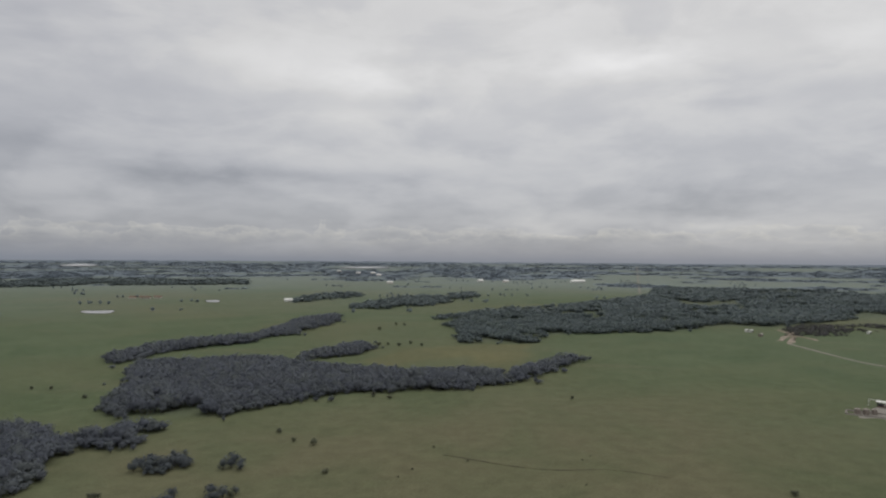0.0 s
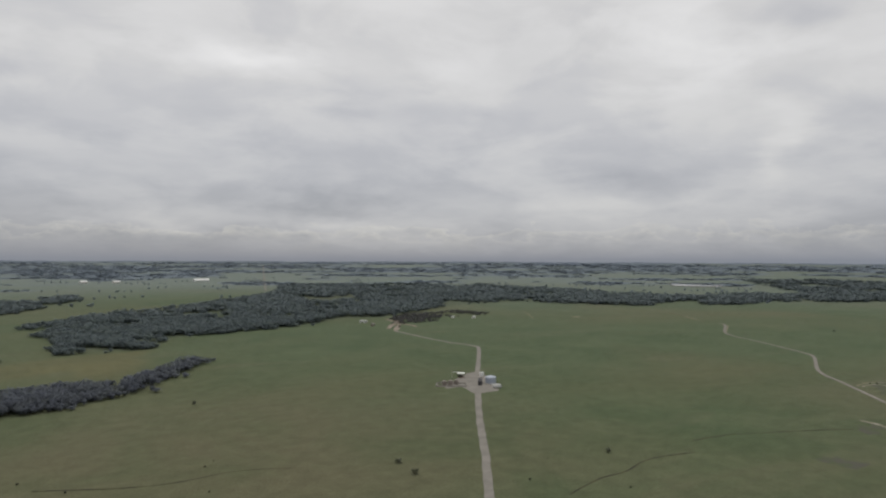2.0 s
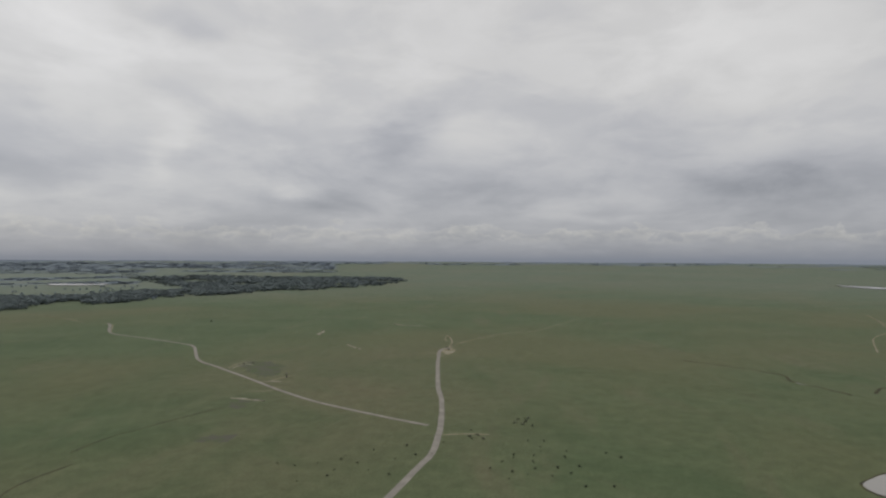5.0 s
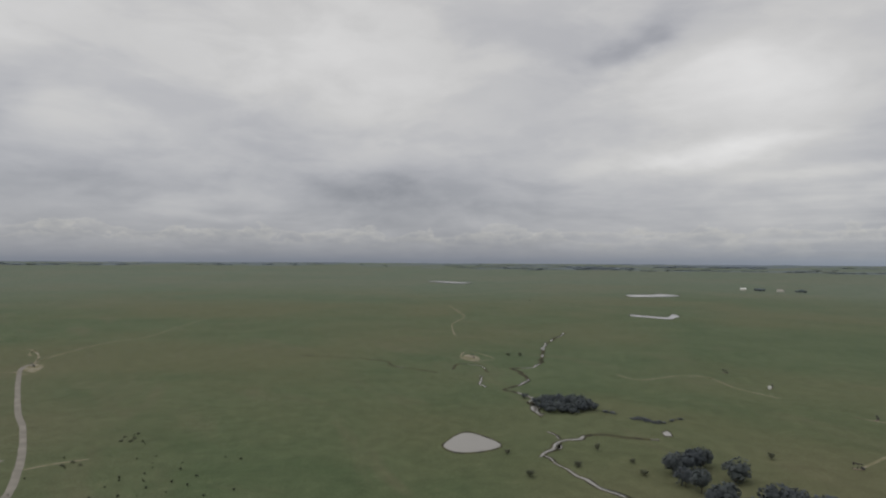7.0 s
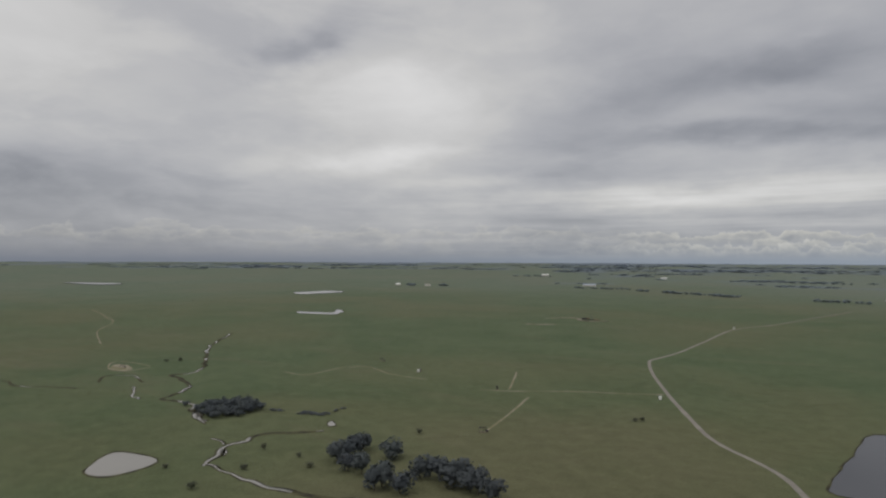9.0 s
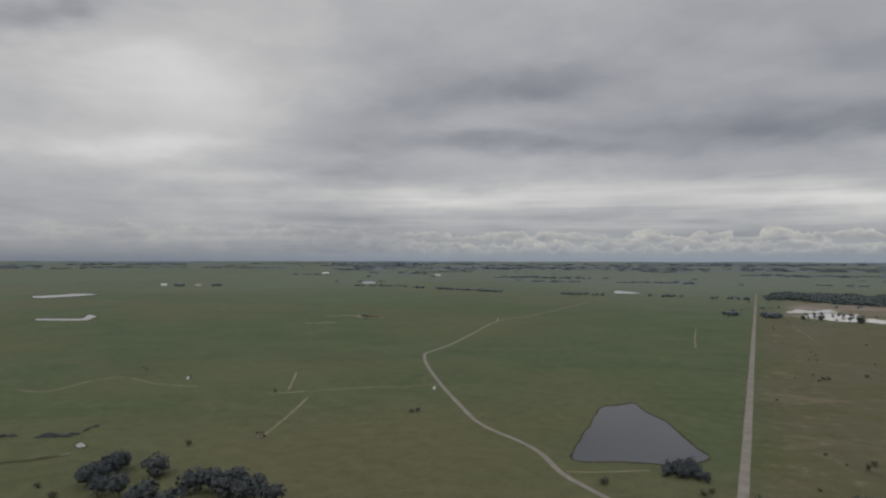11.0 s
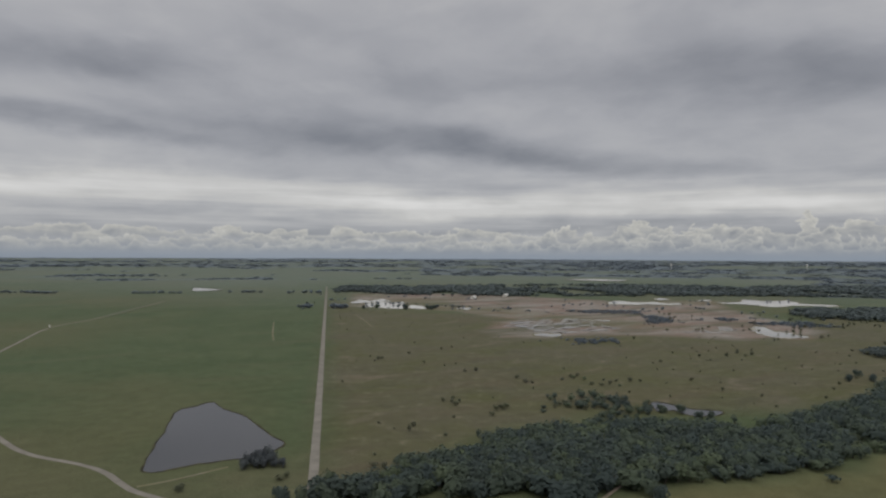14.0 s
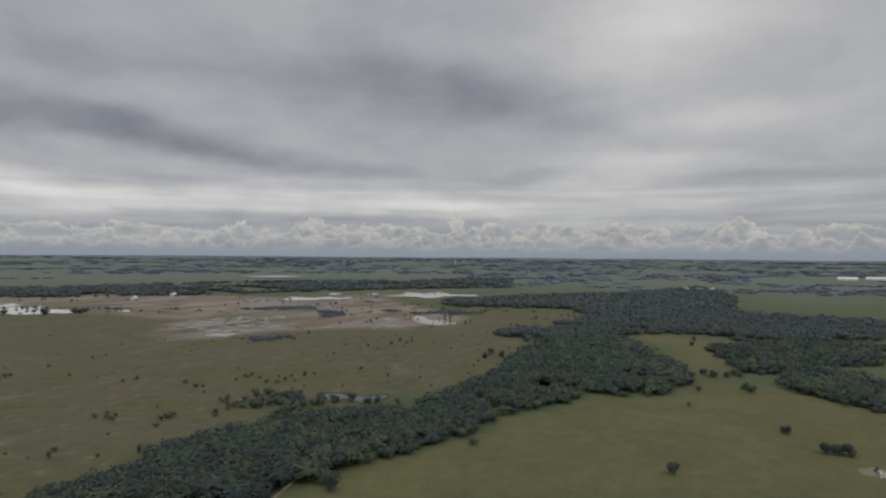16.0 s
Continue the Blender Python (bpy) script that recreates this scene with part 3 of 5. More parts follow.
BELT = [(17, 667), (95, 668), (127, 739), (196, 770), (302, 786), (381, 855), (462, 848), (654, 988), (866, 1051), (911, 924), (1012, 794), (1124, 839), (1204, 854), (1543, 594), (1814, 698), (1541, 940), (1378, 870), (1338, 998), (1293, 1142), (1358, 1479), (1334, 1711), (1187, 1794), (1082, 1942), (705, 2048), (515, 1581), (379, 1398), (182, 1163), (67, 1086), (3, 845), (20, 778)]
BELT_N2 = [(-167, 1120), (-85, 1115), (-4, 1233), (90, 1505), (87, 1711), (-33, 1513), (-128, 1357), (-176, 1217)]
BELT_N3 = [(-300, 1252), (-249, 1344), (-195, 1494), (-222, 1641), (-311, 1527), (-329, 1373)]
BELT_N4 = [(-19, 881), (14, 942), (105, 996), (212, 1080), (224, 1142), (94, 1070), (-3, 988)]
BELT_NW = [(-1307, 1745), (-1029, 1939), (-654, 2092), (-753, 2408), (-1253, 2359), (-1609, 2147)]
BELT_E = [(2413, 1437), (2634, 1264), (2602, 837), (2684, 385), (2378, 300), (2054, 368), (1761, 480), (1601, 597), (1679, 805), (2044, 1120)]
BELT_E2 = [(813, 1239), (912, 1058), (970, 856), (1077, 775), (1203, 716), (1548, 777), (1620, 926), (1295, 932), (1236, 1056), (1186, 1279), (1127, 1718)]
GROVE = [(295, -236), (282, -241), (272, -262), (284, -273), (307, -276), (319, -254)]
BRUSH = [(273, -263), (239, -276), (241, -296), (245, -282), (267, -276), (282, -272)]
POND_BRUSH = [(-44, -271), (-63, -265), (-67, -276), (-61, -283), (-48, -283)]
WOOD_S = [(-104, -243), (-147, -248), (-173, -256), (-204, -255), (-245, -245), (-283, -221), (-328, -218), (-420, -229), (-493, -255), (-596, -272), (-682, -216), (-572, -148), (-508, -108), (-446, -91), (-413, -96), (-391, -139), (-357, -148), (-313, -163), (-244, -162), (-191, -178), (-173, -179), (-151, -176)]
WOOD_S_NEAR = [(-62, -220), (-70, -232), (-84, -229), (-112, -227), (-137, -244), (-157, -259), (-191, -262), (-225, -261), (-166, -184)]
WOOD_S_BUD = [(-209, -281), (-255, -332), (-298, -368), (-307, -334), (-287, -290), (-271, -260), (-229, -265)]
BELT_S = [(-620, -346), (-589, -295), (-610, -253), (-691, -219), (-754, -186), (-761, -143), (-720, -92), (-778, -28), (-830, 26), (-1061, 34), (-1075, -161), (-1236, -243), (-1147, -354), (-968, -392), (-879, -325), (-706, -322)]
QUARRY_POOLS = [(-441, -689), (-507, -753), (-558, -737), (-617, -688), (-552, -594), (-465, -584), (-406, -613)]
QUARRY_POOLS_B = [(-587, -549), (-717, -560), (-666, -501), (-581, -506)]
QUARRY_SHORE = [(-372, -1010), (-400, -985), (-470, -948), (-530, -925), (-550, -960), (-490, -1070), (-440, -1150), (-395, -1110)]
QUARRY_BRUSH_A = [(-576, -916), (-667, -853), (-764, -768), (-725, -729), (-628, -803), (-549, -872)]
QUARRY_BRUSH_B = [(-696, -702), (-748, -701), (-672, -617), (-637, -623)]
QUARRY_BRUSH_C = [(-733, -640), (-805, -629), (-854, -551), (-829, -473), (-782, -504), (-744, -581)]
QUARRY_BRUSH_D = [(-418, -552), (-444, -548), (-479, -516), (-461, -488), (-422, -504), (-404, -529)]
BELT_SB = [(-1011, -673), (-1181, -618), (-1484, -472), (-1909, -376), (-1553, -233), (-1143, -171), (-1021, -324), (-962, -399), (-952, -498), (-904, -595)]
BRUSH_HUB = [(445, 816), (479, 860), (511, 888), (558, 885), (617, 904), (647, 832), (587, 796), (561, 822), (472, 751), (431, 749)]
BELT_S2 = [(-651, -120), (-684, -87), (-727, -56), (-772, 25), (-638, 20), (-603, -10), (-596, -29), (-548, -35), (-527, -75), (-562, -84)]
BELT_S3 = [(-478, -40), (-466, -20), (-439, 14), (-547, 17), (-563, -13), (-558, -39), (-510, -50)]
BELT_SW = [(-459, -1491), (-565, -1348), (-778, -1191), (-1020, -1089), (-1270, -983), (-1546, -801), (-2032, -1053), (-1680, -1301), (-1260, -1599), (-868, -1636), (-559, -1758)]
OAK_SPOTS = [(-278, -263), (-286, -257), (-287, -245), (-293, -242), (-267, -63), (-362, -30), (-336, -12), (-337, -7), (-338, -3), (-457, -58), (-466, -63), (-500, -89), (-506, -81), (-505, -97), (-665, -139), (-702, -145), (-511, -73), (-519, -78), (-499, -279), (-488, -262), (-471, -269), (-177, -173)]
TREE_SPOTS = [(182, -237), (181, -216), (169, -210), (161, -209), (162, -233), (145, -202), (135, -200), (137, -218), (129, -220), (120, -221), (109, -214), (101, -210), (180, -222), (180, -229), (146, -197), (122, -216), (113, -215)]
BUSH_SPOTS = [(238, -172), (208, -162), (221, -212), (200, -213), (186, -205), (208, -188), (851, 386), (-73, 307), (-62, 302), (-49, 262), (-84, 322), (-278, 422), (-265, 422), (-228, 398), (-45, 408), (-34, 402), (-92, 402), (84, 403), (135, 225), (136, 241), (226, 201), (173, -273), (296, -265), (483, -349), (475, -357), (-56, -252), (-59, -254), (-19, -257), (80, -360), (83, -357), (1125, -874), (-321, -1163), (-309, -1174), (-79, 234), (-86, 234), (-131, 233), (-128, 232)]
SHRUB_SPOTS = [(-191, -500), (-201, -509), (-234, -525), (-225, -474), (-272, -534), (-236, -423), (-176, -343), (-179, -337), (-179, -331), (-186, -301), (-199, -313), (-203, -313), (-258, -384), (-257, -370), (-229, -300), (-235, -303), (-296, -369), (-304, -371), (-293, -342), (-298, -337), (-306, -338), (-326, -339), (-333, -336), (-256, -296), (-259, -293), (-131, -293), (-95, -249), (-98, -245), (-103, -241), (-240, -292), (-243, -288), (-463, -395), (-368, -321), (-360, -288), (-512, -394), (-507, -381), (-137, -301), (-184, -345), (-185, -338), (-194, -310), (-199, -310), (-258, -373), (-258, -364), (-242, -308), (-487, -273), (-247, -425), (-197, -508)]
SPECKS_E = [(330, 18), (358, -25), (331, -34), (286, -73), (247, -54), (257, 8), (296, 21)]
SPECKS_SE = [(264, 102), (293, 52), (323, 3), (329, -57), (274, -47), (215, 84)]
LOW_BRUSH = [(320, 4), (314, 1), (317, 8), (348, -22), (352, -18), (346, -16), (343, -20), (355, -24), (517, 205), (521, 199), (512, 208)]
FENCE_BUSHES = [(-78, 636), (-66, 645), (-57, 651), (-45, 645), (-34, 659), (-22, 648), (-80, 789), (-63, 840), (-52, 846)]
SPECKS_N = [(-37, 291), (-6, 301), (73, 290), (58, 250), (-30, 236)]
SPECKS_NE = [(148, 208), (196, 221), (221, 177), (193, 157), (171, 186)]

# ---- ground ----
RIM = 4890.0
HILL = (2900, -620)


def rise(r):
    """Bends the far ground up so that its rim meets the horizon in the camera's view."""
    return 0.0 if r < 2000 else 68.6 * ((r - 2000) / 2900) ** 1.5


def level(x, y):
    away = (x - HILL[0]) ** 2 + (y - HILL[1]) ** 2
    return rise(math.hypot(x, y)) + (15.0 * math.exp(-away / 300.0 ** 2) if away < 720 ** 2 else 0.0)


# far woodland: headings, distances, how much of the land it takes
ZONES = [(-42, 14, 2750, 4700, -.24, 58), (14, 76, 3250, 4700, -.16, 62), (14, 60, 2250, 3250, .16, 44), (76, 118, 4350, 4700, .15, 62),
         (118, 160, 3750, 4600, .12, 58), (160, 205, 3500, 4700, .02, 60), (160, 205, 2300, 3500, .44, 36), (205, 285, 2700, 4700, -.12, 60),
         (238, 285, 1700, 2700, .06, 38), (-42, 20, 1900, 2750, .42, 26)]


def wooded(az, r):
    """How wooded the far land is: bands across the line of sight; az in radians."""
    return noise.noise((az * 5.0, r * .0052, 1)) + .55 * noise.noise((az * 17.0, r * .013, 6))


def inside(poly, x, y):
    """How many metres (x, y) lies inside the outline, negative outside; arrays."""
    p = np.array(poly, float)
    x, y = np.asarray(x, float), np.asarray(y, float)
    far = np.full(x.shape, 1e12)
    odd = np.zeros(x.shape, bool)
    for (ax, ay), (bx, by) in zip(p, np.roll(p, -1, 0)):
        dx, dy = bx - ax, by - ay
        t = np.clip(((x - ax) * dx + (y - ay) * dy) / max(dx * dx + dy * dy, 1e-9), 0, 1)
        far = np.minimum(far, (x - ax - t * dx) ** 2 + (y - ay - t * dy) ** 2)
        if ay != by:
            odd ^= ((ay > y) != (by > y)) & (x < (bx - ax) * (y - ay) / (by - ay) + ax)
    return np.where(odd, 1, -1) * np.sqrt(far)


def smooth_line(points, step, closed=False):
    """A Catmull-Rom line through the points."""
    p = [Vector((*q, 0)) for q in points]
    n = len(p)
    out = []
    for i in range(n if closed else n - 1):
        if closed:
            a, b, c, d = (p[(i + k) % n] for k in (-1, 0, 1, 2))
        else:
            a, b, c, d = p[max(i - 1, 0)], p[i], p[i + 1], p[min(i + 2, n - 1)]
        k = max(1, int((c - b).length / step))
        for s in range(k):
            t = s / k
            out.append(0.5 * ((2 * b) + (c - a) * t + (2 * a - 5 * b + 4 * c - d) * t * t + (3 * b - a - 3 * c + d) * t ** 3))
    if not closed:
        out.append(p[-1])
    return out


def mesh_object(name, verts, faces, mat, smooth=False):
    me = bpy.data.meshes.new(name)
    me.from_pydata(verts, [], faces, shade_flat=not smooth)
    me.materials.append(mat)
    return new(name, me)


def make_ground():
    turns = 640
    radii = [0.0] + list(np.geomspace(18, RIM, 230))
    verts, faces = [(0, 0, 0)], []
    for r in radii[1:]:
        for k in range(turns):
            a = 2 * math.pi * k / turns
            verts.append((r * math.sin(a), r * math.cos(a), level(r * math.sin(a), r * math.cos(a))))
    faces += [(0, 1 + (k + 1) % turns, 1 + k) for k in range(turns)]
    for i in range(len(radii) - 2):
        lo, hi = 1 + i * turns, 1 + (i + 1) * turns
        faces += [(lo + k, lo + (k + 1) % turns, hi + (k + 1) % turns, hi + k) for k in range(turns)]
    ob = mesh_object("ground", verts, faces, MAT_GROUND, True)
    co = np.array(verts)
    wob = np.array([noise.noise((x * .03, y * .03, 0)) for x, y, _ in verts]) * 12
    rad = np.hypot(co[:, 0], co[:, 1])
    ang = np.degrees(np.arctan2(co[:, 0], co[:, 1]))
    ang = np.where(ang < -75, ang + 360, ang)
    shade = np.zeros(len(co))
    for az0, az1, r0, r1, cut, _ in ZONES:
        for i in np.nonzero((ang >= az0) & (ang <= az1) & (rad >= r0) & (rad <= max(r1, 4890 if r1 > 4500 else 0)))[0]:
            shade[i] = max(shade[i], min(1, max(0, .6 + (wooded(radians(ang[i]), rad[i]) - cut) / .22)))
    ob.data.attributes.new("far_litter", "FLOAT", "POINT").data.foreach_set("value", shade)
    # weight of the painted haze tone, growing with distance
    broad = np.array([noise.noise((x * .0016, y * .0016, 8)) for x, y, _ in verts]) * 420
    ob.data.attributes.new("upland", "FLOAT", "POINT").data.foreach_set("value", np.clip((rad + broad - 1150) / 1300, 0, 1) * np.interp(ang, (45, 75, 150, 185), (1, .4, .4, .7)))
    for key, polys, soft in (("dry", (BROWN, BROWN2, BROWN3), 30), ("olive", (OLIVE_S, OLIVE_S2, OLIVE_N), 14), ("worn", (WORN_N, WORN_NE, WORN_S), 150), ("bare", (QUARRY,), 25),
                             ("litter", (WOOD_N, WOOD_S, WOOD_S_NEAR, WOOD_NW_B, WOOD_NW_A, BELT, BELT_S, BELT_SB, BELT_S2, BELT_S3), 8)):
        val = np.zeros(len(co))
        for p in polys:
            deep = inside(p, co[:, 0], co[:, 1])
            val = np.maximum(val, np.clip((deep - 5) / soft, 0, 1) if key == "litter" else np.clip(0.5 + (deep + wob) / soft, 0, 1))
        ob.data.attributes.new(key, "FLOAT", "POINT").data.foreach_set("value", val)
    tagged(ob, "green spring pasture with olive and brown patches of dry grass", "ground", kind="structure")
    return ob


ground = make_ground()


# ---- roads, tracks, water ----
def strip(name, points, width, mat, label, category, lift=0.08, ragged=0.25, ahead=0.0, step=6.0):
    pts = list(points)
    if ahead:
        (ax, ay), (bx, by) = pts[0], pts[1]
        k = ahead / math.hypot(ax - bx, ay - by)
        pts.insert(0, (ax + (ax - bx) * k, ay + (ay - by) * k))
    line = smooth_line(pts, step)
    verts, faces = [], []
    for i, p in enumerate(line):
        d = (line[min(i + 1, len(line) - 1)] - line[max(i - 1, 0)]).normalized()
        side = Vector((-d.y, d.x, 0))
        for s, drop in ((1, -.12), (.82, 0), (-.82, 0), (-1, -.12)):
            wob = 1 + ragged * noise.noise((p.x * .09, p.y * .09, s * 3))
            q = p + side * (width / 2 * s * wob)
            far = max(0.0, (q.xy.length - 900) / 1000)
            verts.append((q.x, q.y, level(q.x, q.y) + lift + drop * .6 + far))
        if i:
            b = 4 * i
            faces += [(b - 4 + k, b - 3 + k, b + 1 + k, b + k) for k in range(3)]
    ob = mesh_object(name, verts, faces, mat, True)
    return tagged(ob, label, category, kind="structure")


strip("road_well", ROAD_WELL, 3.8, MAT_GRAVEL, "pale gravel lease road across green pasture", "road", ahead=120)
strip("road_lease", ROAD_LEASE, 3.3, MAT_GRAVEL, "pale gravel lease road bending through pasture", "road", ahead=90)
strip("road_section", ROAD_SECTION, 4.1, MAT_GRAVEL, "straight pale gravel county road to the skyline", "road", ahead=150, ragged=.12)
strip("road_south", ROAD_SOUTH, 2.8, MAT_GRAVEL, "narrow pale gravel ranch road winding through pasture", "road", ahead=90)
strip("road_far", ROAD_FAR, 5.5, MAT_GRAVEL, "far straight gravel road between fields", "road", ragged=.1)
strip("track_crest", TRACK_CREST, 3.0, MAT_GRAVEL, "narrow pale gravel track over the rise", "track")
for pts in (TRACK_FAR_CREST, TRACK_LEASE_A, TRACK_LEASE_B, TRACK_PAD, TRACK_WELL_ROW, TRACK_SPUR, TRACK_DIAG, TRACK_POND,
            TRACK_N1, TRACK_ZIG, TRACK_LOOP, TRACK_BERM, TRACK_BERM_W, TRACK_Q, SPUR_A, SPUR_B, SPUR_C, SPUR_D, SPUR_E, SPUR_F, SPUR_G, SPUR_H, SPUR_I, SPUR_J, TRACK_S2, TRACK_S3, TRACK_S4):
    strip("track", pts, 1.5, MAT_TRACK, "worn bare dirt track in the grass", "track", ragged=1.0, step=4.0)


def pond(name, outline, mat, label, bank=1.2, lift=0.05, fray=1.5, shore=MAT_BANK):
    line = smooth_line(outline, 4.0, True)
    c = sum(line, Vector()) / len(line)
    n = len(line)
    size = sum((p - c).length for p in line) / n
    rings = [[], [], []]
    for i, p in enumerate(line):
        d = (line[(i + 1) % n] - line[i - 1]).normalized()
        side = Vector((d.y, -d.x, 0))
        if side.dot(p - c) < 0:
            side = -side
        w = fray * (noise.noise((p.x * .05, p.y * .05, 1)) + .5 * noise.noise((p.x * .16, p.y * .16, 1))) * min(1, size / 30)
        w2 = fray * noise.noise((p.x * .1, p.y * .1, 5))
        for k, out in enumerate((0.0, bank * .35, bank + w2)):
            q = p + side * (out + w)
            far = max(0.0, (q.xy.length - 900) / 900)
            rings[k].append((q.x, q.y, level(q.x, q.y) + lift + far + (0, .35, -.12)[k]))
    water = mesh_object(name, rings[0], [list(range(n))], mat)
    tagged(water, label, "pond", kind="structure")
    verts = rings[0] + rings[1] + rings[2]
    faces = [(a * n + i, a * n + (i + 1) % n, (a + 1) * n + (i + 1) % n, (a + 1) * n + i) for a in (0, 1) for i in range(n)]
    rim = mesh_object("bank", verts, faces, shore, True)
    tagged(rim, "low muddy bank round the pond water", "bank", kind="structure")


for pts in (POND_COW, POND_NW, POND_NW2, POND_TANK_A, POND_TANK_B, POND_FAR_E, POND_SW, POND_LONG, POND_CREEK, POND_CREEK2, POND_CREEK3, FAR_WATER_A, FAR_WATER_B):
    pond("pond", pts, MAT_WATER_MUD, "stock pond with flat pale muddy water", bank=.8)
pond("pond", POND_BIG, MAT_WATER_DARK, "large stock pond of dark still water", bank=.8)
pond("pond", POND_WOOD, MAT_WATER_DARK, "small grey pond at the edge of the wood")
for pts in (QUARRY_POND_A, QUARRY_POND_A2, QUARRY_POND_A3, QUARRY_POND_A4, QUARRY_POND_B, QUARRY_POND_B2, QUARRY_POND_B3, QUARRY_POND_C, QUARRY_POND_D,
            QUARRY_POND_E, QUARRY_POND_F):
    pond("quarry_pond", pts, MAT_WATER_MUD, "shallow pale water standing in the old quarry", bank=1.6, fray=9, shore=MAT_TRACK)


def pools(outline, n):
    """Small ragged puddles strewn over the quarry floor, stretched across the camera's line of sight."""
    p = np.array(outline, float)
    lo, hi = p.min(0), p.max(0)
    rng = random.Random(5)
    while n:
        x, y = rng.uniform(lo[0], hi[0]), rng.uniform(lo[1], hi[1])
        if inside(outline, [x], [y])[0] < 4:
            continue
        n -= 1
        s, a = rng.uniform(3.0, 11.0), math.atan2(y, x) + 1.57 + rng.uniform(-.4, .4)
        ring = []
        for k in range(9):
            t = k * 2 * math.pi / 9
            r = s * rng.uniform(.6, 1.3)
            u, v = r * math.cos(t), r * .35 * math.sin(t)
            ring.append((x + u * math.cos(a) - v * math.sin(a), y + u * math.sin(a) + v * math.cos(a)))
        line = smooth_line(ring, 2.0, True)
        ob = mesh_object("puddle", [(q.x, q.y, .3) for q in line], [list(range(len(line)))], MAT_WATER_MUD)
        tagged(ob, "small pale puddle on the quarry floor", "puddle", kind="structure")


pools(QUARRY_POOLS, 130)
pools(QUARRY_POOLS_B, 14)


def creek(points, width, wet):
    line = smooth_line(points, 5.0)
    points = []
    for i, p in enumerate(line):
        d = (line[min(i + 1, len(line) - 1)] - line[max(i - 1, 0)]).normalized()
        w = 3.2 * noise.noise((p.x * .09, p.y * .09, 4)) + 1.5 * noise.noise((p.x * .25, p.y * .25, 4))
        points.append((p.x - d.y * w, p.y + d.x * w))
    strip("creek_bank", points, width, MAT_BANK, "dark eroded bank of a winding creek", "creek", lift=.05, ragged=.9, step=3)
    line = [p for p in smooth_line(points, 3.0)]
    run = []
    for i, p in enumerate(line):
        if noise.noise((p.x * .035, p.y * .035, 9)) > wet:
            run.append((p.x, p.y))
        if len(run) > 1 and (i == len(line) - 1 or noise.noise((p.x * .035, p.y * .035, 9)) <= wet):
            strip("creek_water", run, width * .46, MAT_WATER_MUD, "pale muddy water pooled in the creek bed", "creek", lift=.14, ragged=1.3, step=3)
            run = []


for pts in (CREEK_A, CREEK_B, CREEK_C):
    creek(pts, 3.9, -0.07)
creek(CREEK_W, 2.2, 0.25)
for pts in (CREEK_W2, CREEK_W3, CREEK_STUB):
    creek(pts, 2.6, 0.0)
for pts in (GULLY_N, GULLY_E, GULLY_E2, GULLY_R):
    strip("gully", pts, 0.8, MAT_BANK, "shallow dark gully worn into the pasture", "gully", lift=.05, ragged=1.6, step=4)


# ---- trees ----
def ico():
    bm = bmesh.new()
    bmesh.ops.create_icosphere(bm, subdivisions=1, radius=1)
    v = np.array([p.co[:] for p in bm.verts])
    f = np.array([[q.index for q in p.verts] for p in bm.faces])
    bm.free()
    return v, f


BALL, BALL_F = ico()
RNG = np.random.default_rng(7)


def tube(p0, p1, r0, r1, sides=5):
    p0, p1 = np.array(p0, float), np.array(p1, float)
    d = (p1 - p0) / np.linalg.norm(p1 - p0)
    a = np.cross(d, (0.3, 0.9, 0.2))
    a /= np.linalg.norm(a)
    b = np.cross(d, a)
    v = [p + r * (a * math.cos(2 * math.pi * k / sides) + b * math.sin(2 * math.pi * k / sides)) for p, r in ((p0, r0), (p1, r1)) for k in range(sides)]
    f = []
    for k in range(sides):
        n = (k + 1) % sides
        f += [(k, n, sides + n), (k, sides + n, sides + k)]
    return np.array(v), np.array(f)


def join(bits):
    vs, fs, n = [], [], 0
    for v, f in bits:
        vs.append(v)
        fs.append(f + n)
        n += len(v)
    return np.concatenate(vs), np.concatenate(fs)


def crown(lumps, leaves, spread=.44, size=(.09, .18), lift=.75):
    """A crown about one unit in radius round (0, 0, 0): billows made of loose leaf sprays round a thin core.
    Gives vertices, triangles and soft billow normals, tilted up by lift so that sides look brighter."""
    bits, soft = [(BALL * (.50, .50, .55), BALL_F)], [BALL]
    for i in range(lumps):
        a = i * 2.4 + RNG.uniform(-.5, .5)
        reach = spread * RNG.uniform(.7, 1.25) if i else .1
        r = RNG.uniform(.36, .52) if i else .68
        c = np.array([math.cos(a) * reach, math.sin(a) * reach, RNG.uniform(-.50, .42) if i else RNG.uniform(-.05, .3)])
        for _ in range(leaves // lumps):
            n = RNG.normal(size=3)
            n /= np.linalg.norm(n)
            n[2] = abs(n[2]) if RNG.random() < .35 else n[2]
            p = c + n * r * RNG.uniform(.72, 1.16)
            skin = n + RNG.normal(size=3) * .45
            a1 = np.cross(skin, RNG.normal(size=3))
            b1 = np.cross(skin, a1)
            s = RNG.uniform(*size)
            a1, b1 = a1 / np.linalg.norm(a1) * s, b1 / np.linalg.norm(b1) * s
            bits.append((np.array([p - a1 * .6, p + b1, p + a1, p - b1 * .7]), np.array([(0, 2, 1), (0, 3, 2)])))
            out = n * .55 + p * .5 + np.array([0, 0, lift])
            soft.append(np.repeat([out / np.linalg.norm(out)], 4, 0))
    return (*join(bits), np.concatenate(soft))


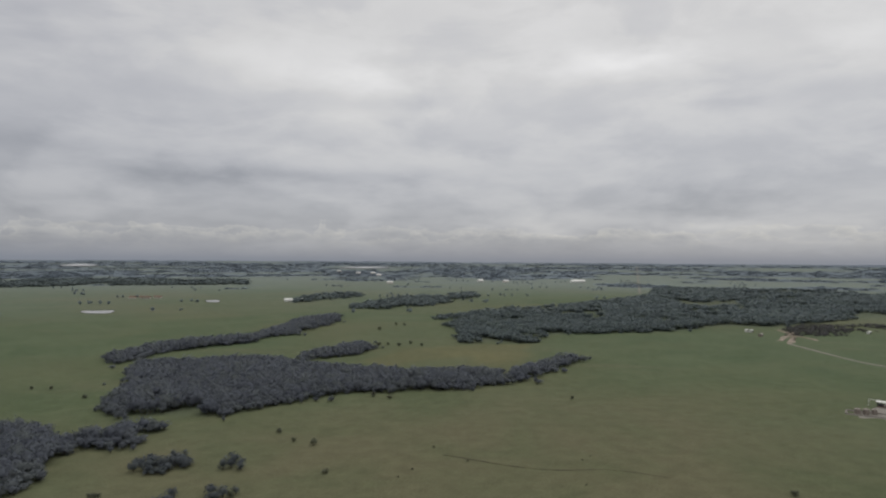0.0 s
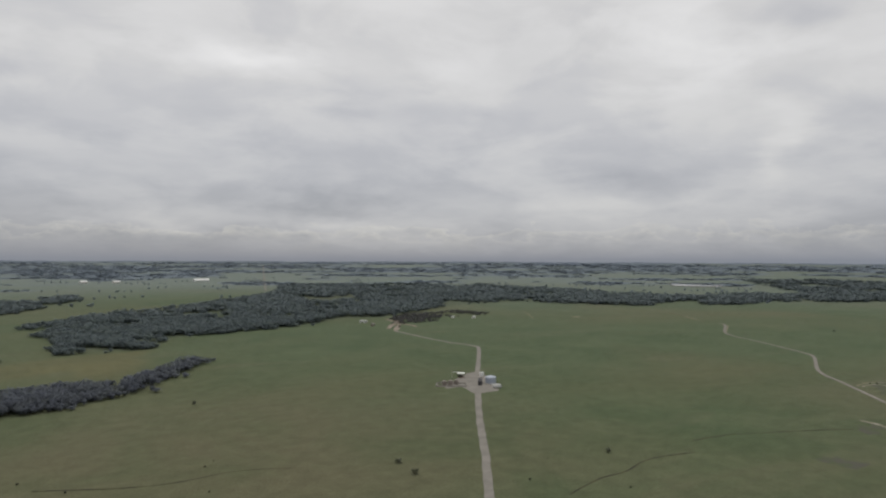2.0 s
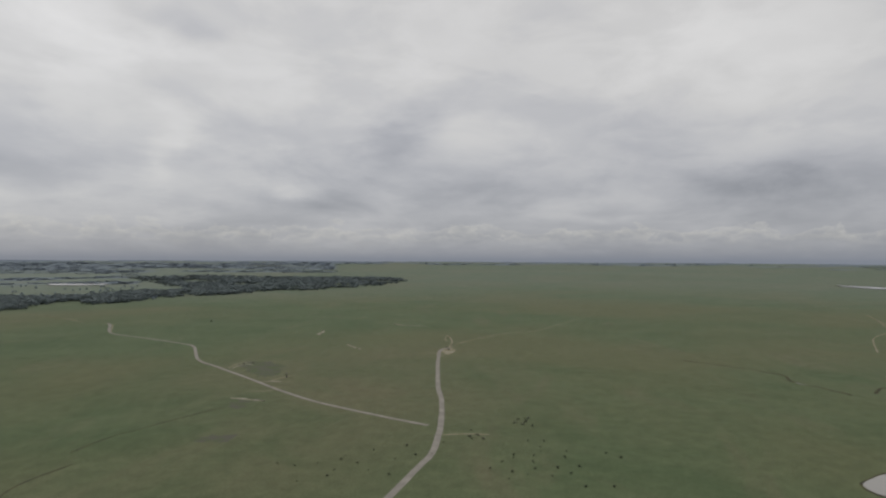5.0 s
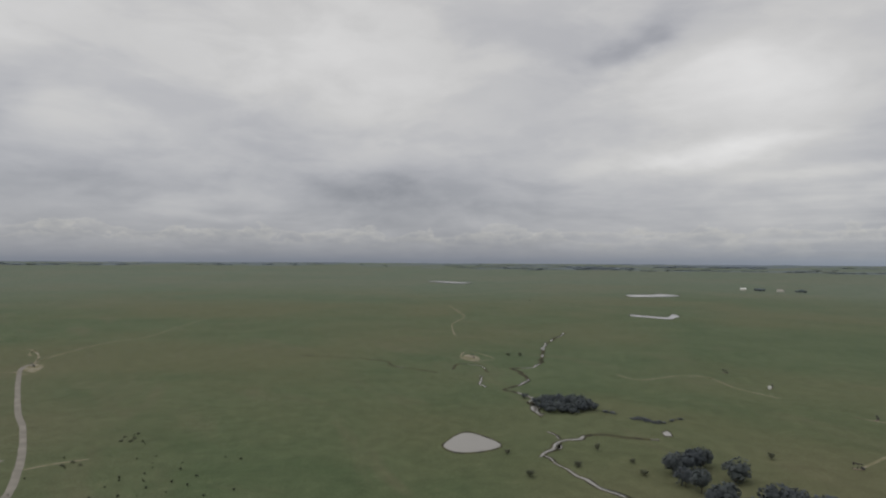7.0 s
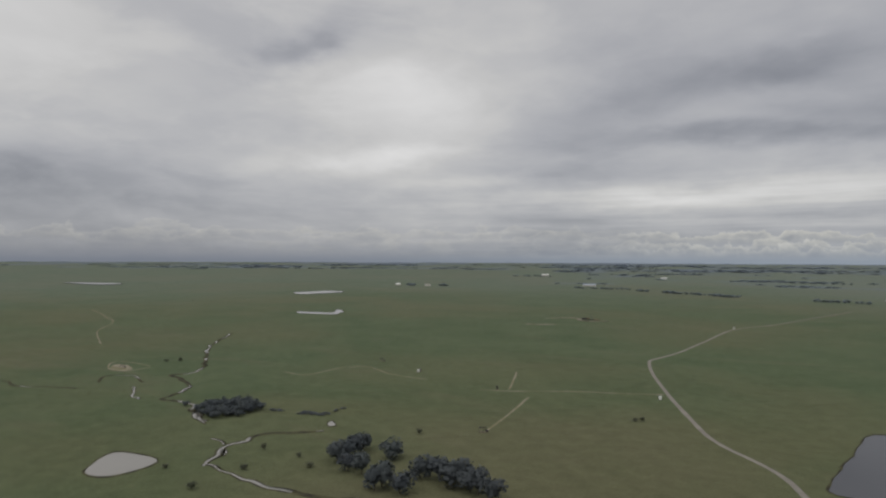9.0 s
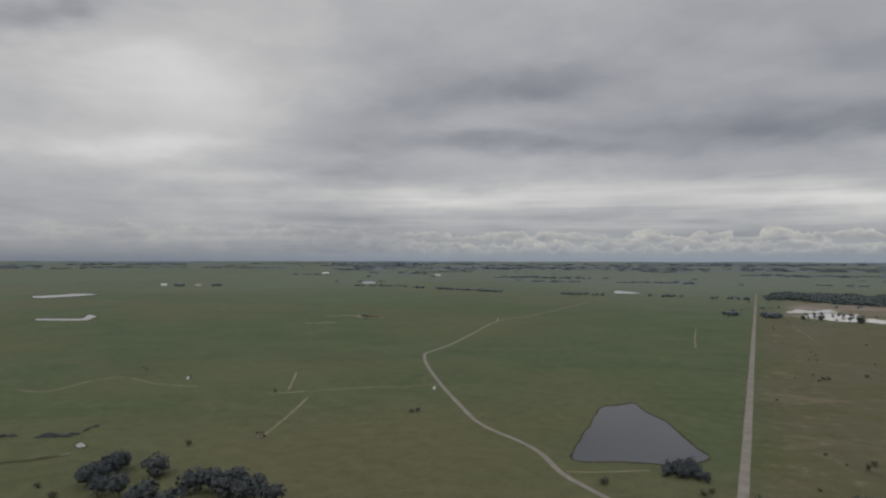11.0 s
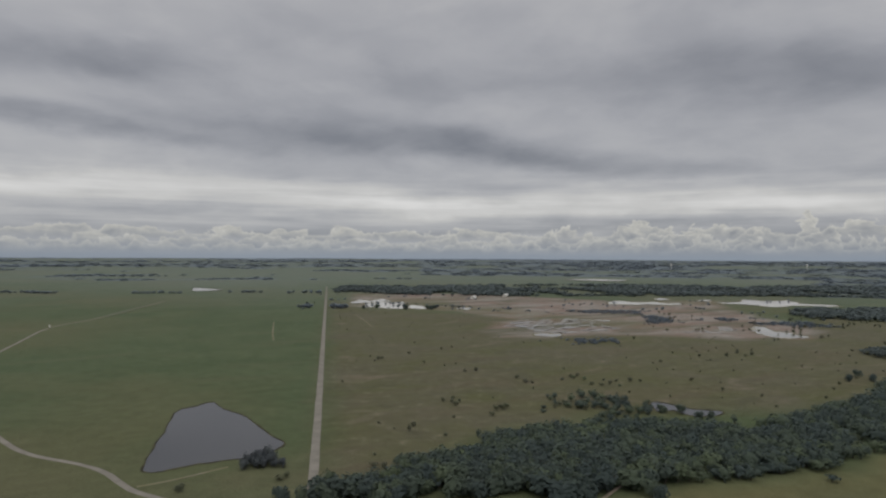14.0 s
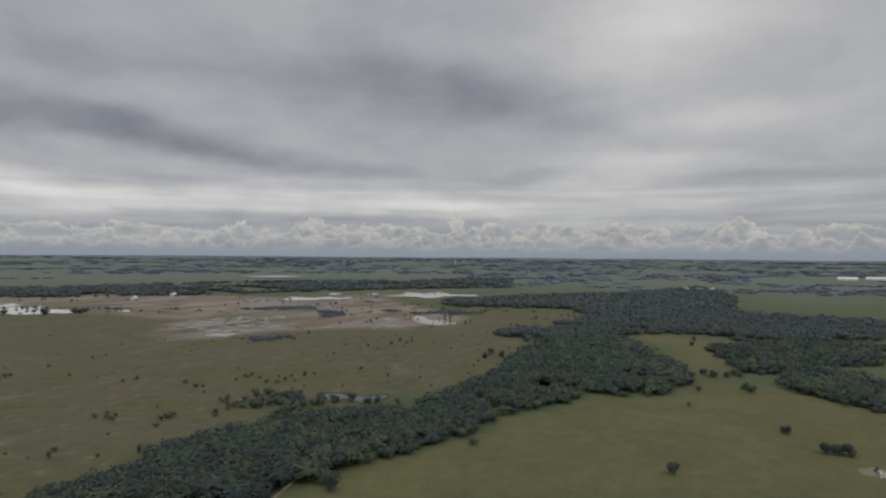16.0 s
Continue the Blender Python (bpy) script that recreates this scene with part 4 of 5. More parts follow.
def trunk(height, girth):
    top = np.array([RNG.uniform(-.3, .3), RNG.uniform(-.3, .3), height * .55])
    bits = [tube((0, 0, -.2), top, girth, girth * .6, 6)]
    for k in range(5):
        a = k * 1.26 + RNG.uniform(-.4, .4)
        end = top + np.array([math.cos(a) * height * .28, math.sin(a) * height * .28, height * RNG.uniform(.15, .34)])
        bits.append(tube(top * RNG.uniform(.75, 1), end, girth * .4, girth * .12, 5))
    return join(bits)


def fast_mesh(name, v, f, mats, tint=None, slots=None, normals=None):
    me = bpy.data.meshes.new(name)
    me.vertices.add(len(v))
    me.vertices.foreach_set("co", np.asarray(v, np.float32).ravel())
    me.loops.add(len(f) * 3)
    me.loops.foreach_set("vertex_index", np.asarray(f, np.int32).ravel())
    me.polygons.add(len(f))
    me.polygons.foreach_set("loop_start", np.arange(0, len(f) * 3, 3, dtype=np.int32))
    if slots is not None:
        me.polygons.foreach_set("material_index", np.asarray(slots, np.int32))
    for k in mats:
        me.materials.append(k)
    if tint is not None:
        me.attributes.new("tint", "FLOAT", "POINT").data.foreach_set("value", np.asarray(tint, np.float32))
    me.update(calc_edges=True)
    if normals is not None:
        me.normals_split_custom_set_from_vertices(np.asarray(normals, np.float32))
    return me


def scatter(poly, gap, fray=6.0):
    """Jittered places inside the outline, with an uneven edge."""
    p = np.array(poly, float)
    lo, hi = p.min(0) - 10, p.max(0) + 10
    gx, gy = np.meshgrid(np.arange(lo[0], hi[0], gap), np.arange(lo[1], hi[1], gap * .87))
    gx = gx + (np.arange(gx.shape[0]) % 2)[:, None] * gap * .5
    x = (gx + RNG.uniform(-.36, .36, gx.shape) * gap).ravel()
    y = (gy + RNG.uniform(-.36, .36, gy.shape) * gap).ravel()
    d = inside(poly, x, y)
    keep = d > -fray
    x, y, d = x[keep], y[keep], d[keep]
    w = np.array([noise.noise((a * .045, b * .045, 2)) for a, b in zip(x, y)])
    keep = (d + w * fray * 1.3 > 0) & ~((w < -.42) & (d < 3 * fray))
    return np.stack([x, y], 1)[keep]


NEAR = [crown(4, 136) for _ in range(10)]
MID = [crown(3, 42, size=(.15, .28), lift=.8) for _ in range(8)]
FAR = [crown(1, 10, size=(.25, .45), lift=3.0) for _ in range(7)]
STEM = tube((0, 0, 0), (0, 0, 1), .16, .1, 3)
STEM_N = STEM[0] * (1, 1, 0) / np.linalg.norm(STEM[0] * (1, 1, 0), axis=1)[:, None]


def wood(places, radii, height, mat, name, label, rest=.46, tall=None):
    """Many trees of one wood in one mesh; fewer leaves the farther they stand."""
    vs, fs, ts, sl, ns, n = [], [], [], [], [], 0
    for i, ((x, y), radius) in enumerate(zip(places, radii)):
        out = math.hypot(x, y)
        kinds = NEAR if out < 480 else MID if out < 1000 else FAR
        v, f, soft = kinds[RNG.integers(len(kinds))]
        r = radius * RNG.uniform(.72, 1.3)
        # stands of older and younger trees
        h = height * RNG.uniform(.72, 1.22) * (1 + .30 * noise.noise((x * .022, y * .022, 11)))
        if tall is not None:
            h, r = h * tall[i], r * (.35 + .65 * tall[i])
        a = RNG.uniform(0, 6.28)
        ca, sn = math.cos(a), math.sin(a)
        w = v * (r, r, h * .52)
        z = level(x, y)
        w = np.stack([w[:, 0] * ca - w[:, 1] * sn + x, w[:, 0] * sn + w[:, 1] * ca + y, w[:, 2] + h * rest + z], 1)
        vs.append(w)
        ns.append(np.stack([soft[:, 0] * ca - soft[:, 1] * sn, soft[:, 0] * sn + soft[:, 1] * ca, soft[:, 2]], 1))
        fs.append(f + n)
        ts.append(np.full(len(w), RNG.random()))
        sl.append(np.zeros(len(f), int))
        n += len(w)
        if out < 480:
            v, f = STEM
            vs.append(v * (2.0, 2.0, h * .5) + (x, y, z - .1))
            ns.append(STEM_N)
            fs.append(f + n)
            ts.append(np.zeros(len(v)))
            sl.append(np.ones(len(f), int))
            n += len(v)
    me = fast_mesh(name, np.concatenate(vs), np.concatenate(fs), [mat, MAT_BARK], np.concatenate(ts), np.concatenate(sl), np.concatenate(ns))
    return tagged(new(name, me), label, "woodland", kind="stuff")


def make_tree(kind, mat, label, category="tree", stem=True, lumps=6, leaves=420):
    """One tree, one unit in crown radius and height, to be scaled when copied."""
    root = new(kind)
    v, f, soft = crown(lumps, leaves)
    c = new("crown", fast_mesh("crown", v * (1, 1, .52) + (0, 0, .50), f, [mat], np.full(len(v), RNG.random()), normals=soft))
    c.parent = root
    if stem:
        v, f = trunk(1.0, .035)
        v = v * (1.5, 1.5, 1)
        t = new("trunk", fast_mesh("trunk", v, f, [MAT_BARK]))
        t.parent = root
    return tagged(root, label, category)


def place(proto, x, y, radius, height, turn=None):
    a = RNG.uniform(0, 6.28) if turn is None else turn
    ob = copy_thing(proto, Matrix.LocRotScale((x, y, level(x, y) - .05), Euler((0, 0, a)), (radius, radius, height)))
    return ob


OAKS = [make_tree("tree", MAT_LEAF_OAK, "dark green oak at the edge of the wood") for _ in range(5)]
GREYS = [make_tree("tree", MAT_LEAF_GROVE, "grey-green spring tree standing in pasture") for _ in range(5)]
SHRUBS = [make_tree("shrub", MAT_LEAF_SHRUB, "dark green shrub in dry brown grass", "shrub", lumps=4, leaves=90) for _ in range(4)]
# low dark clumps added in place of grazing cattle
SPECKS = [make_tree("shrub", MAT_LEAF_SPECK, "small dark leafy clump standing in for a cow in pasture", "shrub", False, 2, 30) for _ in range(3)]
BUSHES = [make_tree("bush", MAT_LEAF_SHRUB, "low olive-grey bush in green pasture", "bush", leaves=200) for _ in range(3)]
PROTOTYPES = BUSHES + OAKS + GREYS + SHRUBS + SPECKS


def spacing(r):
    return np.interp(r, (250, 500, 900, 1500, 2600), (5.8, 6.2, 9.0, 14, 24))


def plant_wood(poly, mat, name, label, gap=None, height=9.0, open_=-.35, singles=0.0, thin=1.0, stray=0.0, wide=1.0):
    far = np.hypot(*np.array(poly, float).T)
    least = float(spacing(far.min())) if gap is None else gap
    places = scatter(poly, least, fray=min(14, least * 1.1))
    out = np.hypot(places[:, 0], places[:, 1])
    k = float(np.interp(far.mean(), (300, 900, 2000), (.030, .014, .006)))
    glade = np.array([noise.noise((x * k, y * k, 4.4)) + .5 * noise.noise((x * k * 2.7, y * k * 2.7, 1.4)) for x, y in places])
    gaps = spacing(out) if gap is None else np.full(len(places), gap)
    keep = (glade > open_) & (RNG.random(len(places)) < (least / gaps) ** 2)
    keep &= RNG.random(len(places)) < thin
    for x, y in CLAY_PATH:
        keep &= np.hypot(places[:, 0] - x, places[:, 1] - y) > 4.5
    places, out, gaps = places[keep], out[keep], gaps[keep]
    if stray:
        # stragglers and outliers beyond the edge
        more = scatter(poly, least * 1.5, fray=42)
        deep = inside(poly, more[:, 0], more[:, 1])
        more = more[(deep < 2) & (RNG.random(len(more)) < stray * np.exp(np.minimum(deep, 0) / 13))]
        g = spacing(np.hypot(more[:, 0], more[:, 1])) * RNG.uniform(.45, .85, len(more))
        places, gaps = np.concatenate([places, more]), np.concatenate([gaps, g])
        out = np.hypot(places[:, 0], places[:, 1])
    near = out < singles
    for (x, y), g in zip(places[near], gaps[near]):
        place((OAKS if mat is MAT_LEAF_OAK else GREYS)[RNG.integers(5)], x, y, g * RNG.uniform(.75, 1.3), height * RNG.uniform(.75, 1.15))
    if (~near).any():
        deep = inside(poly, places[~near][:, 0], places[~near][:, 1])
        wood(places[~near], gaps[~near] * wide, height, mat, name, label, tall=np.interp(deep, (-25, -3, 4 + 1.2 * least), (.40, .52, 1.0)))


GREY_WOOD = "wood of grey-green bare-twigged trees along the creek"
OAK_WOOD = "dense wood of dark green oaks beside the meadow"
FAR_WOOD = "far belt of woodland between fields, coloured bluish for haze"
for poly in (WOOD_NW_C, WOOD_NW_D, WOOD_NW_E, GROVE):
    plant_wood(poly, MAT_LEAF_GROVE, "grove", "small grove of grey-green trees in pasture", gap=4.4, height=6.4, open_=-.3, thin=.75, stray=.4)
for poly in (WOOD_N, WOOD_N_END, WOOD_N_STRIP, WOOD_N_STRIP2, WOOD_N_JOIN, WOOD_NW_A, WOOD_NW_B):
    plant_wood(poly, MAT_LEAF_GREY, "wood", GREY_WOOD, gap=4.7, height=8.5, open_=-.48, stray=.55, wide=1.05)
plant_wood(BRUSH, MAT_LEAF_GREY, "brush", "low grey brush along the gully", gap=2.6, height=1.1, open_=-.1, thin=.7)
plant_wood(POND_BRUSH, MAT_LEAF_GROVE, "brush", "grey brush thicket on the pond dam", gap=2.6, height=7.5, open_=-1, thin=.75)
for poly in (WOOD_S, WOOD_S_NEAR, BELT_S2, BELT_S3):
    plant_wood(poly, MAT_LEAF_OAK, "wood", OAK_WOOD, open_=-.6, singles=268, stray=.4)
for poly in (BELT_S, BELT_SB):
    plant_wood(poly, MAT_LEAF_BELT_HAZE, "wood", "far wood of green oaks between fields, dulled bluish for haze", open_=-.5, stray=.4)
for poly in (QUARRY_BRUSH_A, QUARRY_BRUSH_B, QUARRY_BRUSH_C, QUARRY_BRUSH_D):
    plant_wood(poly, MAT_LEAF_FAR_HAZE, "brush", "low dark brush between the quarry heaps", gap=4.5, height=3.6, open_=-.05, thin=.5, stray=.5, wide=.7)
plant_wood(QUARRY_SHORE, MAT_LEAF_BELT_HAZE, "brush", "dark brush standing between the quarry ponds", gap=13.0, height=5.0, open_=-.1, thin=.5, wide=.38)
plant_wood(WOOD_S_BUD, MAT_LEAF_OAK, "brush", "patchy dark green brush beside the wood", gap=5.0, height=4.8, open_=.1, thin=.6, stray=.4, wide=.75)
plant_wood(BRUSH_HUB, MAT_LEAF_BROWN, "brush", "low dark brush beside the clay yard", gap=4.5, height=3.2, thin=.45, stray=.4, wide=.75)
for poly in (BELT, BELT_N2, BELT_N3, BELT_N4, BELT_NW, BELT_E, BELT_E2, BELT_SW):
    plant_wood(poly, MAT_LEAF_BELT_HAZE, "far_wood", FAR_WOOD, open_=-.22, stray=.35)

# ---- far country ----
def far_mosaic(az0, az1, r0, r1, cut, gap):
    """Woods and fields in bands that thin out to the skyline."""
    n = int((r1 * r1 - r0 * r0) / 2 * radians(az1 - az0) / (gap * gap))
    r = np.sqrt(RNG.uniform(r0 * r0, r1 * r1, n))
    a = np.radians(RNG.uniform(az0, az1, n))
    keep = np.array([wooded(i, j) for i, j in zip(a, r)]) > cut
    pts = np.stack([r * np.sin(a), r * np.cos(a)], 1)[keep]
    wood(pts, np.full(len(pts), gap * .70), 6.5, MAT_LEAF_FAR_HAZE, "far_wood", "bands of far woodland before the skyline, coloured haze blue", .10)


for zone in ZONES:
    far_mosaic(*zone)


def on_water(x, y):
    return any(inside(k, [x], [y])[0] > -12 for k in (POND_NW, POND_NW2, POND_LONG))


def sprinkle(az0, az1, r0, r1, n, clump, mat, name, label, radius, height):
    pts = []
    while len(pts) < n:
        r, a = math.sqrt(RNG.uniform(r0 * r0, r1 * r1)), radians(RNG.uniform(az0, az1))
        x, y = r * math.sin(a), r * math.cos(a)
        for _ in range(RNG.integers(1, clump + 1)):
            pts.append((x + RNG.normal() * 22, y + RNG.normal() * 7))
    pts = [k for k in pts if not on_water(*k)]
    wood(np.array(pts), np.full(len(pts), radius), height, mat, name, label)


sprinkle(-38, 32, 1000, 2700, 240, 5, MAT_LEAF_FAR_HAZE, "scattered_trees", "scattered dark trees over far pasture", 4.5, 8)
sprinkle(36, 62, 1350, 2300, 150, 3, MAT_LEAF_FAR_HAZE, "scattered_trees", "scattered dark trees over far pasture", 4.5, 8)
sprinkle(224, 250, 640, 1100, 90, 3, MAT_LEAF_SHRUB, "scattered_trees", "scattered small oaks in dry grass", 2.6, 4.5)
sprinkle(196, 236, 1000, 1450, 70, 4, MAT_LEAF_FAR_HAZE, "scattered_trees", "scattered brush round the quarry ponds", 4.0, 4.5)


def skyline():
    """The hazy blue rims of the farthest land, a plain backdrop."""
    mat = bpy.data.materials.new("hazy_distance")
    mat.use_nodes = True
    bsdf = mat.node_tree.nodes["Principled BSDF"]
    # haze painted on as a blue base colour and a faint blue glow
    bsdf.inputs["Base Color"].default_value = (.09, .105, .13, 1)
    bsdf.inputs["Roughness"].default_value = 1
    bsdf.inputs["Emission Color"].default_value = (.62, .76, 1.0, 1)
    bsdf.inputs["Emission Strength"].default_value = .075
    n = 900
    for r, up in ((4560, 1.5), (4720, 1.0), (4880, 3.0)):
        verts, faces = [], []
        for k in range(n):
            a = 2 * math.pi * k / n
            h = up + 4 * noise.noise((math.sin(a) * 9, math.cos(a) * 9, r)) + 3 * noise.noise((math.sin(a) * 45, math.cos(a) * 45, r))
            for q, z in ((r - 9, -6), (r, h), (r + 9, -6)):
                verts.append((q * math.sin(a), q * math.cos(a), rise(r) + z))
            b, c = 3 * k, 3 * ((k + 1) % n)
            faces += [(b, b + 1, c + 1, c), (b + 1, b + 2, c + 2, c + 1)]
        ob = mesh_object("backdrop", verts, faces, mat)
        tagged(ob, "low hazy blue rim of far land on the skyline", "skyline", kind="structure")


skyline()


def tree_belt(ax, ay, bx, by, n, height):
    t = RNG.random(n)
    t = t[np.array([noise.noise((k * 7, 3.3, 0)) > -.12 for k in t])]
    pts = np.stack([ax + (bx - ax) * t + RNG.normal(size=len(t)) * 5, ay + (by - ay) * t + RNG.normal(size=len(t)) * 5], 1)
    wood(pts, np.full(len(pts), 7.5), height, MAT_LEAF_FAR_HAZE, "tree_belt", "thin dark belt of far trees along a field")


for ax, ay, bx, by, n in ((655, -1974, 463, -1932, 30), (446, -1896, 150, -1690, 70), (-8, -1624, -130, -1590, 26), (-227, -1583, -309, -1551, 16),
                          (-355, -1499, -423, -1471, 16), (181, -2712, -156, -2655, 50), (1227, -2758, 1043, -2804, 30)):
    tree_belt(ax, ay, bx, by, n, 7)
for cx, cy, w in ((1200, -1826, 14), (1075, -1850, 12), (1185, -1815, 12), (-284, -1070, 5), (-336, -1035, 9), (-330, -1050, 7)):
    tree_belt(cx - w, cy, cx + w, cy, 12, 8)

# ---- single trees and shrubs ----
for x, y in OAK_SPOTS:
    place(OAKS[RNG.integers(5)], x, y, RNG.uniform(2.8, 4.2), RNG.uniform(4.5, 6.5))
for x, y in TREE_SPOTS:
    place(GREYS[RNG.integers(5)], x, y, RNG.uniform(4.9, 7.0), RNG.uniform(8.5, 11))
for x, y, r in ((-366, -1012, 4.5), (-385, -998, 5.5), (-424, -967, 7), (-458, -954, 5.5), (-473, -956, 5), (-464, -950, 4.5)):
    tagged(place(OAKS[RNG.integers(5)], x, y, r, r * 1.6), "dark tree standing before the quarry water")
for x, y in BUSH_SPOTS:
    place(BUSHES[RNG.integers(3)], x, y, RNG.uniform(1.6, 2.8), RNG.uniform(2.2, 4.0))
for x, y in LOW_BRUSH:
    tagged(place(SHRUBS[RNG.integers(4)], x, y, RNG.uniform(1.2, 2.2), RNG.uniform(1.0, 1.7)), "low dark scrub beside a dirt patch")
for x, y in FENCE_BUSHES:
    place(BUSHES[RNG.integers(3)], x, y, RNG.uniform(2.2, 3.4), RNG.uniform(3.0, 5.0))
for x, y in SHRUB_SPOTS:
    tagged(place(SHRUBS[RNG.integers(4)], x, y, RNG.uniform(1.6, 3.4), RNG.uniform(2.2, 4.4)), group="shrubs in the dry field")


def spread(poly, gap, chance, kinds, radius, height, group):
    for x, y in scatter(poly, gap, 3):
        dense = .5 + noise.noise((x * .018, y * .018, 7))
        if RNG.random() < chance * dense * 2:
            k = RNG.uniform(.6, 1.4)
            tagged(place(kinds[RNG.integers(len(kinds))], x, y, radius * k, height * k), group=group)


spread(BROWN, 16, .07, SHRUBS, 1.3, 1.5, "shrubs in the dry field")
spread(BROWN2, 13, .11, SHRUBS, 1.5, 1.9, "shrubs in the dry field")
spread(SPECKS_E, 8, .20, SPECKS, .8, 1.1, "specks of shrub in the pasture")
spread(SPECKS_SE, 9, .20, SPECKS, .8, 1.1, "specks of shrub in the pasture")
spread(SPECKS_N, 9, .12, SPECKS, .75, 1.0, "specks of shrub in the pasture")
spread(SPECKS_NE, 10, .10, SPECKS, .75, 1.0, "specks of shrub in the pasture")
for proto in PROTOTYPES:
    for child in list(proto.children):
        bpy.data.objects.remove(child)
    bpy.data.objects.remove(proto)


# ---- pads of bare ground ----
def pad(name, outline, mat, label, fray=1.5, lift=.06):
    line = smooth_line(outline, 3.0, True)
    c = sum(line, Vector()) / len(line)
    verts = [(c.x, c.y, level(c.x, c.y) + lift + .12)]
    for p in line:
        q = p + (p - c).normalized() * fray * (noise.noise((p.x * .25, p.y * .25, 2)) + .6 * noise.noise((p.x * .8, p.y * .8, 2)))
        verts.append((q.x, q.y, level(q.x, q.y) + lift - .08 + max(0.0, (q.xy.length - 900) / 1000)))
    n = len(line)
    ob = mesh_object(name, verts, [(0, 1 + i, 1 + (i + 1) % n) for i in range(n)], mat, True)
    tagged(ob, label, "pad", kind="structure")


pad("gravel_pad", PAD_WELL, MAT_GRAVEL, "pale gravel pad at the road crossing", 2.0)
for k in (CLAY_A, CLAY_B, CLAY_C):
    strip("clay_yard", k, 6.0, MAT_CLAY, "bare reddish clay at the edge of the woods", "yard", ragged=1.2)
for k in (MUD_A, MUD_B, MUD_C):
    pad("mud_patch", k, MAT_MUD, "grey churned mud beside the gravel track", 14.0, lift=.04)
for k, w in ((BARE_A, 8.0), (BARE_B, 9.0), (BARE_C, 9.0), (BARE_D, 3.0), (BARE_E, 2.2), (BARE_F, 2.2), (BARE_G, 4.0), (BARE_H, 3.0), (BARE_I, 4.0)):
    strip("bare_streak", k, w, MAT_PALE, "ragged streak of bare pale dirt in the pasture", "bare ground", ragged=1.5, step=3.0)
strip("clay_path", CLAY_PATH[:-1], 1.7, MAT_CLAY, "reddish clay path leading into the wood", "path", ragged=.5)
for k in (PAD_PUMP, PAD_LEASE, PAD_LOOP, PAD_N1):
    pad("bare_patch", k, MAT_TRACK, "patch of bare pale dirt in the pasture", 4.0)


# ---- made things ----
def part(name, bm, mat, parent, label="", bevel=0.0):
    if bevel:
        bmesh.ops.bevel(bm, geom=list(bm.edges), offset=bevel, segments=1, affect="EDGES", clamp_overlap=True)
    me = bpy.data.meshes.new(name)
    bm.to_mesh(me)
    bm.free()
    me.materials.append(mat)
    ob = new(name, me)
    ob.parent = parent
    return tagged(ob, label)


def box(x, y, z, sx, sy, sz, bm=None, turn=0.0):
    """A block with its foot's centre at (x, y, z)."""
    bm = bm or bmesh.new()
    bmesh.ops.create_cube(bm, size=1, matrix=Matrix.Translation((x, y, z + sz / 2)) @ Matrix.Rotation(turn, 4, "Z") @ Matrix.Diagonal((sx, sy, sz, 1)))
    return bm


def drum(x, y, z, r, h, bm=None, top=None, sides=20, lie=False):
    bm = bm or bmesh.new()
    m = Matrix.Translation((x, y, z + (r if lie else h / 2)))
    if lie:
        m = m @ Matrix.Rotation(math.pi / 2, 4, "Y")
    bmesh.ops.create_cone(bm, cap_ends=True, segments=sides, radius1=r, radius2=r if top is None else top, depth=h, matrix=m)
    return bm


def prism(sx, sy, z, h, over=.4):
    """A gabled roof along x."""
    bm = bmesh.new()
    a, b = sx / 2 + over, sy / 2 + over
    lo = [bm.verts.new(p) for p in ((-a, -b, z), (a, -b, z), (a, b, z), (-a, b, z))]
    up = [bm.verts.new(p) for p in ((-a, 0, z + h), (a, 0, z + h))]
    for f in ((lo[0], lo[1], up[1], up[0]), (lo[2], lo[3], up[0], up[1]), (lo[1], lo[2], up[1]), (lo[3], lo[0], up[0]), (lo[3], lo[2], lo[1], lo[0])):
        bm.faces.new(f)
    return bm


def root_at(kind, x, y, turn, label, category, group=""):
    r = new(kind)
    r.matrix_basis = pose(x, y, level(x, y) + .06 + max(0.0, (math.hypot(x, y) - 900) / 2000), 0, 0, turn)
    return tagged(r, label, category, group)


def house(kind, x, y, turn, sx, sy, h, wall, roof, label, category):
    r = root_at(kind, x, y, turn, label, category)
    part("wall", box(0, 0, -.5, sx, sy, h + .5), wall, r)
    part("roof", prism(sx, sy, h, sy * .28), roof, r)
    part("door", box(sx * .12, -sy / 2, 0, 1.2, .12, 2.1), MAT_DARK, r)
    for k in (-.32, .34):
        part("window", box(sx * k, -sy / 2, 1.0, 1.4, .1, 1.1), MAT_GLASS, r)
    return r


def tank(kind, x, y, r, h, mat, label):
    t = root_at(kind, x, y, 20, label, "tank")
    part("shell", drum(0, 0, 0, r, h), mat, t)
    part("roof", drum(0, 0, h, r * 1.03, r * .28, top=.15), mat, t)
    part("hatch", drum(r * .4, 0, h + r * .14, .28, .3, sides=10), MAT_DARK, t)
    rails = bmesh.new()
    for k in (-.22, .22):
        box(r + .12, k, 0, .05, .05, h + .6, rails)
    for i in range(int(h / .4)):
        box(r + .12, 0, .3 + i * .4, .04, .44, .04, rails)
    part("ladder", rails, MAT_DARK, t)
    return t


# tank battery beside the gravel road
tank("storage_tank", 281, 361, 3.9, 4.2, MAT_BLUE, "large blue-grey steel storage tank on gravel pad")
tank("storage_tank", 290, 384, 1.6, 3.0, MAT_WHITE, "small white storage tank on gravel pad")
for x, y in ((272, 362), (275, 366), (269, 358)):
    tank("separator_tank", x, y, 1.5, 2.8, MAT_DARK, "small dark separator tank on gravel pad")
